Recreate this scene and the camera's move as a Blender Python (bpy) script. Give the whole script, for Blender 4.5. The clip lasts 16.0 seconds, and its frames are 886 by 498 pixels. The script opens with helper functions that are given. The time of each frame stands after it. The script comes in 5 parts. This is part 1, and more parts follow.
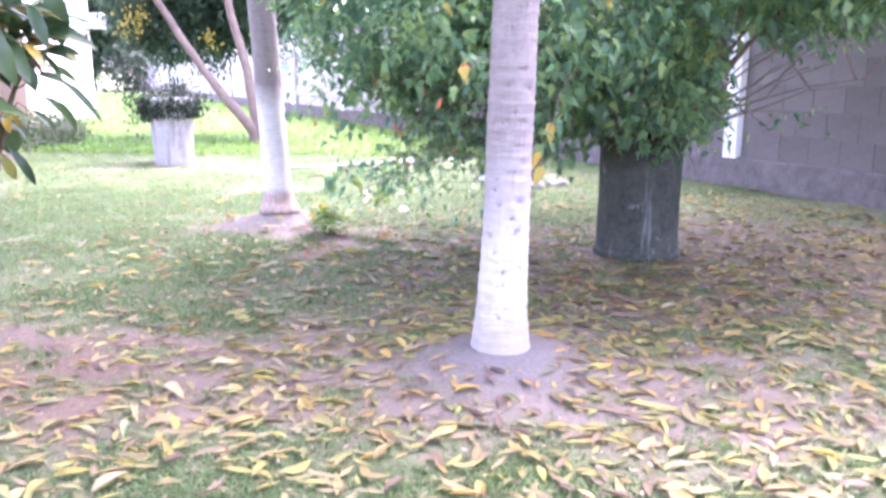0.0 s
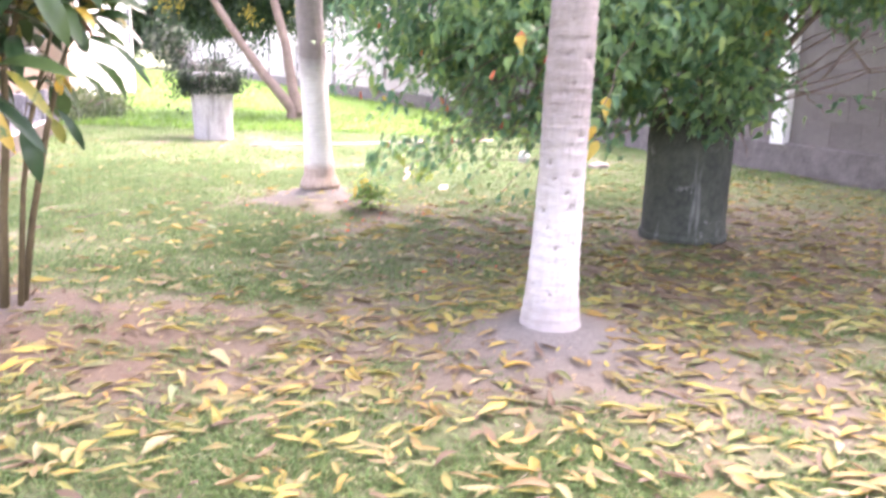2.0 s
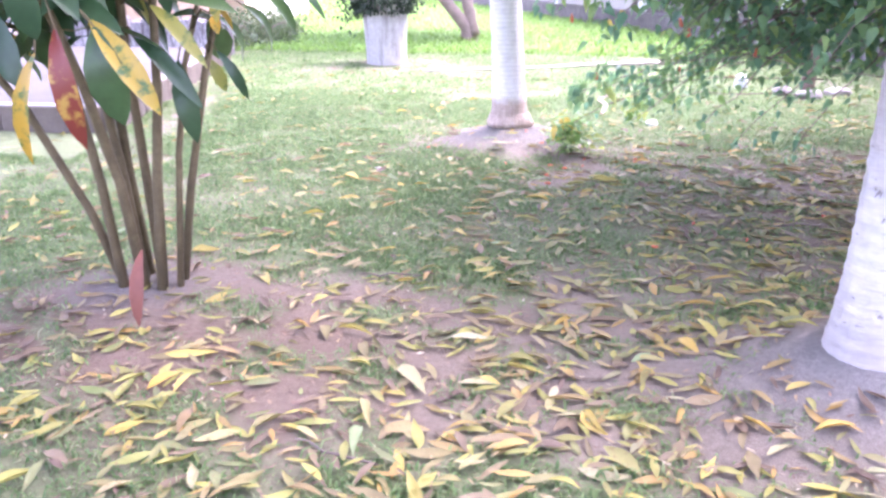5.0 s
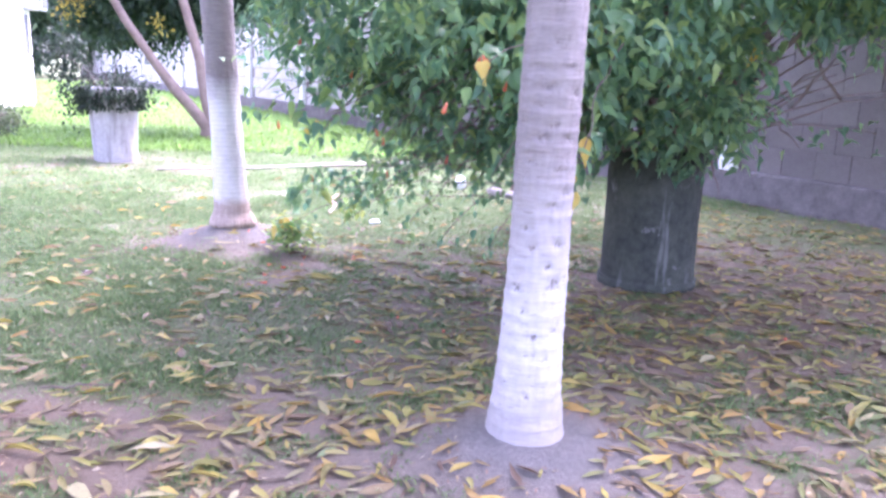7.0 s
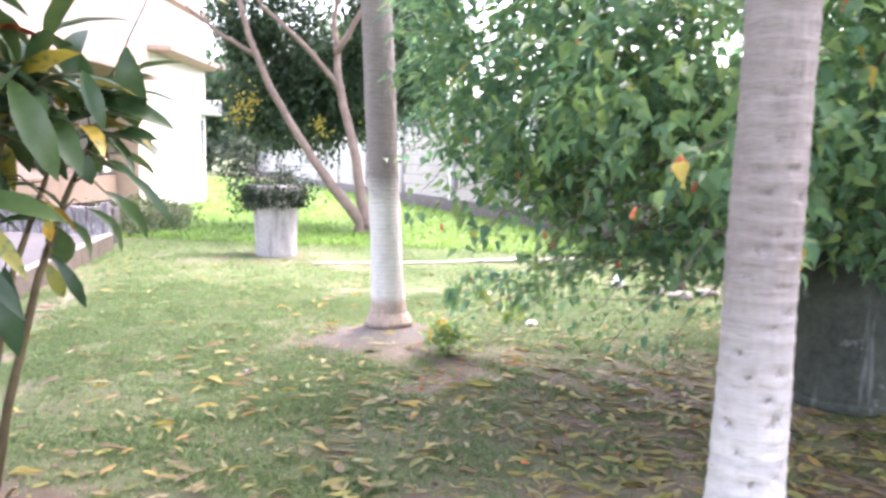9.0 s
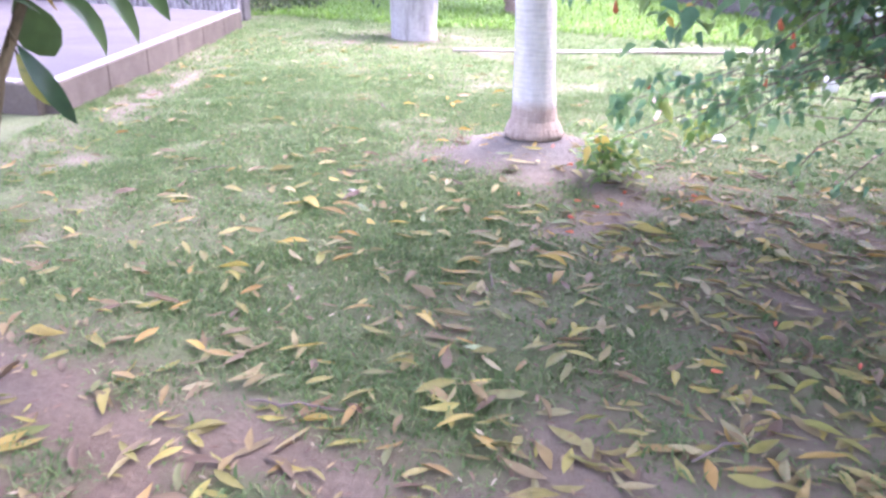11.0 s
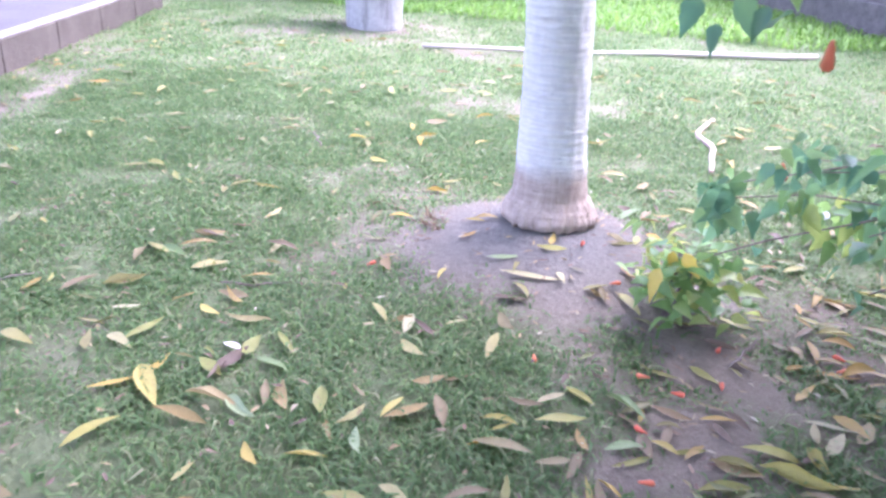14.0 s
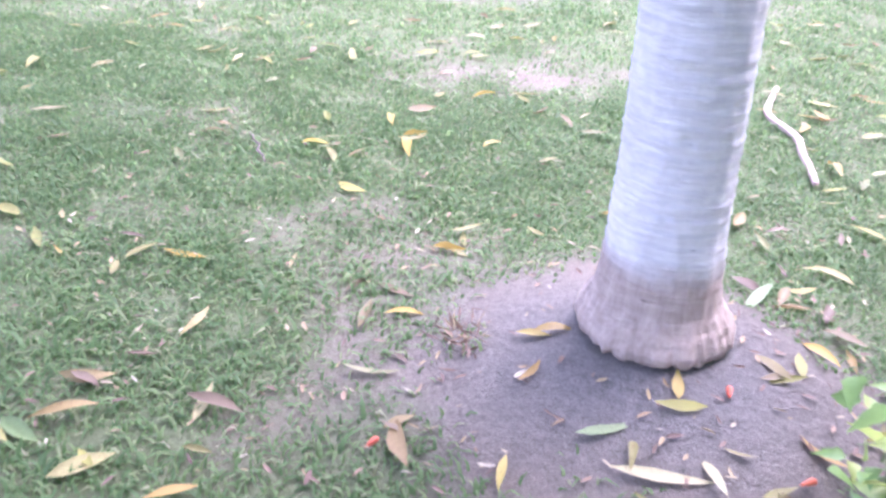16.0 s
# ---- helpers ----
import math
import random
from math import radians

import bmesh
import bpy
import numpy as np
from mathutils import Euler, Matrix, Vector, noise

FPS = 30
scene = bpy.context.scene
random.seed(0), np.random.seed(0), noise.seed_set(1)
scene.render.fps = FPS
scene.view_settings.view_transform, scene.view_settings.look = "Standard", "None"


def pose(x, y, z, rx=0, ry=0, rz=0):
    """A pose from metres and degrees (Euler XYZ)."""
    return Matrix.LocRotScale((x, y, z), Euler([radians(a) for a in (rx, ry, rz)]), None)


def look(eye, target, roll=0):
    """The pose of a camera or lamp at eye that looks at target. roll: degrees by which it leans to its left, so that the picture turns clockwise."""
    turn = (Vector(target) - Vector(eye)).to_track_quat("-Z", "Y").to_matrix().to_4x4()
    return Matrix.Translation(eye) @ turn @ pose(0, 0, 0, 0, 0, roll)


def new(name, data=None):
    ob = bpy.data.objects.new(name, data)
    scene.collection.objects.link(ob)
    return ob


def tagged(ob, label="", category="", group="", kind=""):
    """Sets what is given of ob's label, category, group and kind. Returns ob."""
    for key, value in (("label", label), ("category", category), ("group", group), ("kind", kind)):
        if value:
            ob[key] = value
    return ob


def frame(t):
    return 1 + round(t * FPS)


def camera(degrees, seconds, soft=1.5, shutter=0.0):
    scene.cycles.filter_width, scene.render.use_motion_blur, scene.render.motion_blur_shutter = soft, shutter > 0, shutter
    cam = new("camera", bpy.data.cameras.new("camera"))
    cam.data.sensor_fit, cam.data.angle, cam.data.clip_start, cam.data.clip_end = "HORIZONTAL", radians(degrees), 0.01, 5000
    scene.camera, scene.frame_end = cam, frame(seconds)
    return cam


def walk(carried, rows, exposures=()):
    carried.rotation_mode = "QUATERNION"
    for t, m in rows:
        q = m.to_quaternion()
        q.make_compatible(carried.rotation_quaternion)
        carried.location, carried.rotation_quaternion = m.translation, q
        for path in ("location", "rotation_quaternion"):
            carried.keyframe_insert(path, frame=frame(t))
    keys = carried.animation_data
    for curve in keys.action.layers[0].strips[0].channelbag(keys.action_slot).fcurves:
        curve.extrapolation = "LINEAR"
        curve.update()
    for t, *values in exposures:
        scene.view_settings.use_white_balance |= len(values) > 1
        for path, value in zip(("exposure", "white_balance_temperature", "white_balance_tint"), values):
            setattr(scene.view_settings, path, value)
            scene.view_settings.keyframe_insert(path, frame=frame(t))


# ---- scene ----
cam = camera(58.3, 16.0, soft=2.7, shutter=0.35)
PATH = [
    (0, (0.25, 1.435, 1.348), (0.149, 3.385, 0.914), 0.2),
    (0.5, (0.247, 1.388, 1.371), (0.152, 3.367, 1.103), 0.7),
    (1, (0.249, 1.333, 1.374), (0.149, 3.321, 1.183), 0.7),
    (1.5, (0.237, 1.356, 1.344), (0.126, 3.338, 1.095), 0.6),
    (2, (0.153, 1.489, 1.281), (-0.021, 3.425, 0.808), 1.2),
    (2.5, (0.035, 1.657, 1.271), (-0.222, 3.549, 0.675), 1.4),
    (3, (-0.045, 1.758, 1.284), (-0.472, 3.611, 0.666), 0.9),
    (3.2, (-0.078, 1.808, 1.279), (-0.602, 3.634, 0.652), 0.2),
    (5.3, (-0.282, 2.434, 1.295), (-0.841, 4.232, 0.622), -1.1),
    (5.5, (-0.273, 2.441, 1.3), (-0.791, 4.253, 0.633), -0.6),
    (6, (-0.168, 2.429, 1.318), (-0.399, 4.325, 0.725), 1.3),
    (6.5, (-0.049, 2.384, 1.323), (-0.069, 4.304, 0.765), 1.9),
    (7, (0.011, 2.343, 1.342), (0.024, 4.294, 0.902), 1.9),
    (7.5, (0.027, 2.3, 1.369), (0.026, 4.275, 1.054), 1.7),
    (8, (0.024, 2.284, 1.416), (-0.024, 4.273, 1.213), 1.4),
    (8.5, (-0.034, 2.362, 1.4), (-0.253, 4.339, 1.192), 1.1),
    (9, (-0.148, 2.603, 1.37), (-0.494, 4.561, 1.147), 1.0),
    (9.5, (-0.243, 2.82, 1.319), (-0.758, 4.712, 0.928), 0.8),
    (10, (-0.279, 3.15, 1.279), (-0.896, 4.968, 0.718), 0.3),
    (10.2, (-0.296, 3.267, 1.278), (-0.919, 5.058, 0.644), 0.4),
    (12.3, (-0.597, 4.643, 1.249), (-1.282, 6.348, 0.46), 1.6),
    (12.5, (-0.617, 4.749, 1.261), (-1.222, 6.49, 0.485), 1.9),
    (13, (-0.726, 4.991, 1.237), (-1.324, 6.731, 0.455), 2.1),
    (13.5, (-0.873, 5.292, 1.227), (-1.494, 7.026, 0.449), 2.0),
    (14, (-1.074, 5.596, 1.191), (-1.645, 7.337, 0.389), 2.9),
    (14.5, (-1.234, 5.891, 1.157), (-1.767, 7.603, 0.271), 2.3),
    (15, (-1.365, 6.204, 1.155), (-1.903, 7.913, 0.266), 1.7),
    (15.5, (-1.536, 6.505, 1.154), (-1.998, 8.221, 0.237), 2.0),
    (16, (-1.703, 6.776, 1.153), (-2.099, 8.469, 0.166), 3.2),
]
EXPOSURES = [
    (0, 3.78, 5770, 46), (0.5, 3.61, 5770, 45), (1, 2.91, 6070, 41), (1.5, 3.44, 6570, 38), (2, 3.73, 6820, 35), (2.5, 3.95, 6120, 39), (3, 3.85, 5970, 40), (5.5, 3.71, 5770, 41), (6, 3.55, 5720, 41),
    (7, 3.55, 5570, 46), (7.5, 3.51, 5570, 45), (8, 3.29, 5670, 38), (8.5, 3.21, 6320, 31), (9, 3.41, 6570, 26), (9.5, 3.46, 6920, 28.5), (10, 3.45, 6370, 33.5), (12.5, 3.49, 5630, 42), (13.5, 3.12, 5520, 34), (14.2, 3.34, 5410, 36.5), (15, 3.34, 5530, 43), (16, 3.23, 5410, 40),
]
walk(cam, [(t, look(eye, target, roll)) for t, eye, target, roll in PATH], EXPOSURES)


# ---- world, sun, exposure ----
world = bpy.data.worlds.new("world")
scene.world = world
world.use_nodes = True
wt = world.node_tree
sky = wt.nodes.new("ShaderNodeTexSky")
sky.sky_type, sky.sun_disc = "NISHITA", False
sky.sun_elevation, sky.sun_rotation = radians(63), radians(33)
sky.air_density, sky.dust_density = 1.0, 4.0
haze = wt.nodes.new("ShaderNodeHueSaturation")
haze.inputs["Saturation"].default_value = 0.6
wt.links.new(sky.outputs[0], haze.inputs["Color"])
wt.links.new(haze.outputs[0], wt.nodes["Background"].inputs[0])
wt.nodes["Background"].inputs[1].default_value = 0.15
sun = new("sun", bpy.data.lights.new("sun", "SUN"))
sun.data.energy, sun.data.angle, sun.data.color = 0.48, radians(50), (1.0, 0.95, 0.88)
sun.matrix_world = look((0, 0, 0), (-0.25, -0.38, -0.89))


# ---- materials ----
def material(name, build):
    m = bpy.data.materials.new(name)
    m.use_nodes = True
    build(m.node_tree, m.node_tree.nodes["Principled BSDF"])
    return m


def node(nt, kind, **sets):
    n = nt.nodes.new(kind)
    for key, value in sets.items():
        n.inputs[key].default_value = value
    return n


def coords(nt, kind="Object", scale=None):
    tc = nt.nodes.new("ShaderNodeTexCoord")
    if scale is None:
        return tc.outputs[kind]
    mp = nt.nodes.new("ShaderNodeMapping")
    mp.inputs["Scale"].default_value = scale
    nt.links.new(tc.outputs[kind], mp.inputs["Vector"])
    return mp.outputs[0]


def noise_tex(nt, scale, detail=4.0, rough=0.6, vec=None):
    n = node(nt, "ShaderNodeTexNoise", Scale=scale, Detail=detail, Roughness=rough)
    if vec is not None:
        nt.links.new(vec, n.inputs["Vector"])
    return n.outputs["Fac"]


def ramp(nt, fac, stops):
    r = nt.nodes.new("ShaderNodeValToRGB")
    els = r.color_ramp.elements
    while len(els) < len(stops):
        els.new(0.5)
    for e, (p, c) in zip(els, stops):
        e.position, e.color = p, (*c, 1)
    nt.links.new(fac, r.inputs[0])
    return r.outputs[0]


def mix(nt, fac, a, b):
    m = nt.nodes.new("ShaderNodeMix")
    m.data_type = "RGBA"
    for sock, v in ((m.inputs[0], fac), (m.inputs[6], a), (m.inputs[7], b)):
        if isinstance(v, (int, float)):
            sock.default_value = v
        elif isinstance(v, tuple):
            sock.default_value = (*v, 1)
        else:
            nt.links.new(v, sock)
    return m.outputs[2]


def bump(nt, p, height, strength=0.4, dist=0.01):
    b = node(nt, "ShaderNodeBump", Strength=strength, Distance=dist)
    nt.links.new(height, b.inputs["Height"])
    nt.links.new(b.outputs[0], p.inputs["Normal"])


def rough_surface(name, c1, c2, scale, fine, rough=0.9, strength=0.4, dist=0.01, c3=None):
    """Plain mineral or painted surface: blotches, fine grain, relief."""
    def build(nt, p):
        v = coords(nt)
        a = ramp(nt, noise_tex(nt, scale, 5, 0.65, v), [(0.3, c1), (0.7, c2)])
        g = noise_tex(nt, fine, 6, 0.7, v)
        col = mix(nt, 0.35, a, ramp(nt, g, [(0.3, c1), (0.75, c3 or c2)]))
        nt.links.new(col, p.inputs["Base Color"])
        p.inputs["Roughness"].default_value = rough
        bump(nt, p, g, strength, dist)
    return material(name, build)


def leaf_material(name, stops, source="island", rough=0.45, trans=0.35, spots=None, patch=None, fallen=False):
    """Leaf: colour by leaf, blotches, light through the blade."""
    def build(nt, p):
        if source == "island":
            gi = nt.nodes.new("ShaderNodeNewGeometry")
            rnd = gi.outputs["Random Per Island"]
        else:
            oi = nt.nodes.new("ShaderNodeObjectInfo")
            rnd = oi.outputs["Random"]
        col = ramp(nt, rnd, stops)
        n = noise_tex(nt, 22, 4, 0.6, coords(nt))
        if spots:
            col = mix(nt, ramp(nt, n, [(0.52, (0, 0, 0)), (0.66, (1, 1, 1))]), col, spots)
        else:
            hs = node(nt, "ShaderNodeHueSaturation", Saturation=0.95)
            mr = node(nt, "ShaderNodeMapRange")
            mr.inputs[3].default_value, mr.inputs[4].default_value = 0.65, 1.3
            nt.links.new(n, mr.inputs[0])
            nt.links.new(mr.outputs[0], hs.inputs["Value"])
            nt.links.new(col, hs.inputs["Color"])
            col = hs.outputs[0]
        if fallen:
            hue = noise_tex(nt, 60, 5, 0.7, coords(nt))
            col = mix(nt, ramp(nt, hue, [(0.54, (0, 0, 0)), (0.66, (0.55, 0.55, 0.55))]), col, (0.2, 0.115, 0.06))
        if patch:
            col = mix(nt, ramp(nt, noise_tex(nt, 2.6, 4, 0.7, coords(nt)), [(0.5, (0, 0, 0)), (0.68, (0.7, 0.7, 0.7))]), col, patch)
        nt.links.new(col, p.inputs["Base Color"])
        p.inputs["Roughness"].default_value = rough
        tr = nt.nodes.new("ShaderNodeBsdfTranslucent")
        nt.links.new(col, tr.inputs["Color"])
        ms = nt.nodes.new("ShaderNodeMixShader")
        ms.inputs[0].default_value = trans
        out = nt.nodes["Material Output"]
        nt.links.new(p.outputs[0], ms.inputs[1])
        nt.links.new(tr.outputs[0], ms.inputs[2])
        nt.links.new(ms.outputs[0], out.inputs["Surface"])
    return material(name, build)


def ground_build(nt, p):
    v = coords(nt)
    cover = nt.nodes.new("ShaderNodeAttribute")
    cover.attribute_name = "cover"
    big = noise_tex(nt, 1.3, 6, 0.65, v)
    fine = noise_tex(nt, 45, 8, 0.75, v)
    dirt = mix(nt, 0.5, ramp(nt, big, [(0.3, (0.155, 0.116, 0.080)), (0.7, (0.255, 0.208, 0.153))]), ramp(nt, fine, [(0.3, (0.12, 0.096, 0.071)), (0.7, (0.34, 0.288, 0.228))]))
    thatch = mix(nt, 0.5, ramp(nt, noise_tex(nt, 6, 6, 0.7, v), [(0.3, (0.123, 0.15, 0.066)), (0.7, (0.187, 0.218, 0.10))]), ramp(nt, fine, [(0.3, (0.10, 0.13, 0.06)), (0.7, (0.185, 0.22, 0.11))]))
    grit = noise_tex(nt, 170, 4, 0.8, v)
    grey = mix(nt, 0.4, ramp(nt, fine, [(0.34, (0.115, 0.107, 0.102)), (0.66, (0.24, 0.226, 0.216))]), ramp(nt, grit, [(0.35, (0.08, 0.074, 0.07)), (0.68, (0.35, 0.33, 0.31))]))
    dirt = mix(nt, 0.35, dirt, ramp(nt, grit, [(0.35, (0.115, 0.09, 0.072)), (0.68, (0.43, 0.37, 0.31))]))
    sep = nt.nodes.new("ShaderNodeSeparateColor")
    nt.links.new(cover.outputs["Color"], sep.inputs[0])
    dirt = mix(nt, sep.outputs[2], dirt, mix(nt, 0.5, ramp(nt, big, [(0.3, (0.13, 0.082, 0.052)), (0.7, (0.215, 0.152, 0.108))]), ramp(nt, fine, [(0.3, (0.105, 0.07, 0.047)), (0.7, (0.26, 0.19, 0.14))])))
    edge = nt.nodes.new("ShaderNodeMath")
    edge.operation = "MULTIPLY_ADD"
    nt.links.new(fine, edge.inputs[0])
    edge.inputs[1].default_value = 0.8
    nt.links.new(sep.outputs[0], edge.inputs[2])
    fac = node(nt, "ShaderNodeMapRange")
    fac.inputs[1].default_value, fac.inputs[2].default_value = 0.62, 1.05
    nt.links.new(edge.outputs[0], fac.inputs[0])
    col = mix(nt, sep.outputs[1], mix(nt, fac.outputs[0], dirt, thatch), grey)
    nt.links.new(col, p.inputs["Base Color"])
    p.inputs["Roughness"].default_value = 0.95
    bump(nt, p, fine, 0.95, 0.03)


def palm_build(brown_top, white_top, fade, ring_scale, pits, worn, dark, wash):
    def build(nt, p):
        v = coords(nt)
        sx = nt.nodes.new("ShaderNodeSeparateXYZ")
        nt.links.new(v, sx.inputs[0])
        n1 = noise_tex(nt, 9, 5, 0.7, v)
        n2 = noise_tex(nt, 1.0, 6, 0.7, coords(nt, "Object", (14, 14, 90)))
        pit = noise_tex(nt, 1.0, 3, 0.55, coords(nt, "Object", (17, 17, 75)))
        fibre = noise_tex(nt, 1.0, 5, 0.7, coords(nt, "Object", (60, 60, 9)))
        blotch = noise_tex(nt, 3.2, 6, 0.7, v)
        wv = nt.nodes.new("ShaderNodeTexWave")
        wv.bands_direction = "Z"
        for key, value in (("Scale", ring_scale), ("Distortion", 2.2), ("Detail", 3.0), ("Detail Scale", 1.2)):
            wv.inputs[key].default_value = value
        nt.links.new(v, wv.inputs["Vector"])
        bark = mix(nt, 0.36, ramp(nt, n1, [(0.3, (0.28, 0.23, 0.215)), (0.7, (0.44, 0.375, 0.35))]), ramp(nt, n2, [(0.3, (0.24, 0.2, 0.2)), (0.7, (0.52, 0.46, 0.45))]))
        bark = mix(nt, dark, bark, ramp(nt, n2, [(0.3, (0.14, 0.125, 0.125)), (0.75, (0.235, 0.215, 0.21))]))
        paint = mix(nt, 0.32, ramp(nt, n1, [(0.25, tuple(wash * c for c in (0.54, 0.52, 0.50))), (0.7, tuple(wash * c for c in (0.80, 0.785, 0.76)))]), ramp(nt, n2, [(0.3, tuple(wash * c for c in (0.43, 0.415, 0.40))), (0.7, tuple(wash * c for c in (0.83, 0.815, 0.79)))]))
        root = mix(nt, 0.5, ramp(nt, n1, [(0.3, (0.29, 0.21, 0.165)), (0.7, (0.50, 0.39, 0.325))]), ramp(nt, n2, [(0.3, (0.28, 0.215, 0.18)), (0.7, (0.58, 0.49, 0.43))]))

        def step(level, width, amount):
            a = nt.nodes.new("ShaderNodeMath")
            a.operation = "MULTIPLY_ADD"
            nt.links.new(n1, a.inputs[0])
            a.inputs[1].default_value = amount
            nt.links.new(sx.outputs[2], a.inputs[2])
            m = node(nt, "ShaderNodeMapRange")
            m.inputs[1].default_value, m.inputs[2].default_value = level - width + amount / 2, level + width + amount / 2
            nt.links.new(a.outputs[0], m.inputs[0])
            return m.outputs[0]
        paint = mix(nt, ramp(nt, blotch, [(0.48, (0, 0, 0)), (0.68, (worn, worn, worn))]), paint, (0.42, 0.375, 0.36))
        root = mix(nt, 0.45, root, ramp(nt, fibre, [(0.3, (0.16, 0.12, 0.1)), (0.7, (0.54, 0.45, 0.39))]))
        paint = mix(nt, ramp(nt, wv.outputs['Fac'], [(0.6, (0, 0, 0)), (0.95, (0.3, 0.3, 0.3))]), paint, (0.42, 0.42, 0.45))
        col = mix(nt, step(white_top, fade, 0.3), paint, bark)
        if brown_top:
            col = mix(nt, step(brown_top, 0.03, 0.06), root, col)
        else:
            col = mix(nt, step(0.2, 0.12, 0.16), mix(nt, 0.35, (0.27, 0.24, 0.235), paint), col)
        col = mix(nt, ramp(nt, pit, [(pits, (0, 0, 0)), (pits + 0.08, (0.75, 0.75, 0.75))]), col, (0.13, 0.1, 0.09))
        scar = nt.nodes.new("ShaderNodeAttribute")
        scar.attribute_name = "scar"
        ragged = nt.nodes.new("ShaderNodeMath")
        ragged.operation = "MULTIPLY"
        nt.links.new(scar.outputs["Fac"], ragged.inputs[0])
        nt.links.new(noise_tex(nt, 40, 4, 0.7, v), ragged.inputs[1])
        col = mix(nt, ramp(nt, ragged.outputs[0], [(0.15, (0, 0, 0)), (0.27, (0.75, 0.75, 0.75))]), col, (0.17, 0.14, 0.13))
        nt.links.new(col, p.inputs["Base Color"])
        p.inputs["Roughness"].default_value = 0.85
        bump(nt, p, n2, 0.6, 0.011)
    return build


def block_build(nt, p):
    v = coords(nt)
    oi = nt.nodes.new("ShaderNodeObjectInfo")
    g = noise_tex(nt, 60, 6, 0.75, v)
    a = ramp(nt, noise_tex(nt, 2.2, 5, 0.6, v), [(0.3, (0.115, 0.103, 0.1)), (0.7, (0.20, 0.182, 0.178))])
    col = mix(nt, 0.4, mix(nt, 0.35, a, ramp(nt, oi.outputs["Random"], [(0, (0.09, 0.08, 0.078)), (1, (0.235, 0.214, 0.21))])), ramp(nt, g, [(0.3, (0.085, 0.077, 0.076)), (0.7, (0.235, 0.215, 0.21))]))
    nt.links.new(col, p.inputs["Base Color"])
    p.inputs["Roughness"].default_value = 0.95
    bump(nt, p, g, 0.5, 0.01)


M_GROUND = material("ground_soil", ground_build)
M_PALM1 = material("palm_bark_faded_wash", palm_build(0, 0.78, 0.26, 3.0, 0.665, 0.5, 0.55, 0.72))
M_PALM2 = material("palm_bark_washed", palm_build(0.27, 1.08, 0.12, 10.0, 0.69, 0.15, 0.7, 1.0))
M_BLOCK = material("concrete_block", block_build)
M_MORTAR = rough_surface("mortar", (0.125, 0.113, 0.11), (0.20, 0.184, 0.18), 3, 70)
M_RUBBLE = rough_surface("rubble_plinth", (0.10, 0.092, 0.092), (0.26, 0.237, 0.236), 7, 30, 0.95, 0.9, 0.04)
M_WHITE = rough_surface("white_paint", (0.72, 0.72, 0.72), (0.82, 0.82, 0.82), 2, 40, 0.7, 0.15)
def mossy_build(nt, p):
    v = coords(nt)
    g = noise_tex(nt, 25, 6, 0.7, v)
    base = mix(nt, 0.4, ramp(nt, noise_tex(nt, 3, 5, 0.65, v), [(0.35, (0.014, 0.021, 0.018)), (0.72, (0.075, 0.088, 0.064))]), ramp(nt, g, [(0.3, (0.018, 0.025, 0.02)), (0.75, (0.105, 0.115, 0.095))]))
    run = noise_tex(nt, 1.0, 5, 0.65, coords(nt, "Object", (11, 11, 1.3)))
    col = mix(nt, ramp(nt, run, [(0.58, (0, 0, 0)), (0.74, (0.55, 0.55, 0.55))]), base, (0.22, 0.235, 0.225))
    col = mix(nt, ramp(nt, noise_tex(nt, 4.5, 5, 0.7, v), [(0.62, (0, 0, 0)), (0.7, (0.7, 0.7, 0.7))]), col, (0.24, 0.245, 0.24))
    nt.links.new(col, p.inputs["Base Color"])
    p.inputs["Roughness"].default_value = 0.95
    bump(nt, p, g, 0.5, 0.015)


M_MOSSY = material("mossy_dark_concrete", mossy_build)


def limewash_build(nt, p):
    v = coords(nt)
    g = noise_tex(nt, 25, 6, 0.7, v)
    base = mix(nt, 0.4, ramp(nt, noise_tex(nt, 3, 5, 0.65, v), [(0.3, (0.30, 0.29, 0.285)), (0.7, (0.54, 0.53, 0.53))]), ramp(nt, g, [(0.3, (0.26, 0.25, 0.245)), (0.75, (0.60, 0.59, 0.59))]))
    run = noise_tex(nt, 1.0, 5, 0.65, coords(nt, "Object", (7, 7, 1.1)))
    col = mix(nt, ramp(nt, run, [(0.5, (0, 0, 0)), (0.7, (0.75, 0.75, 0.75))]), base, (0.15, 0.14, 0.135))
    nt.links.new(col, p.inputs["Base Color"])
    p.inputs["Roughness"].default_value = 0.92
    bump(nt, p, g, 0.5, 0.012)


M_PLANTER = material("stained_limewash", limewash_build)


def streaked_build(nt, p):
    """Dark rough stone with pale runs."""
    v = coords(nt)
    g = noise_tex(nt, 30, 6, 0.75, v)
    run = noise_tex(nt, 1.0, 6, 0.75, coords(nt, "Object", (13, 13, 3)))
    base = mix(nt, 0.4, ramp(nt, run, [(0.42, (0.10, 0.09, 0.10)), (0.52, (0.24, 0.22, 0.235)), (0.6, (0.62, 0.58, 0.6))]), ramp(nt, g, [(0.3, (0.10, 0.09, 0.1)), (0.7, (0.5, 0.47, 0.49))]))
    nt.links.new(base, p.inputs["Base Color"])
    p.inputs["Roughness"].default_value = 0.75
    bump(nt, p, g, 0.8, 0.03)


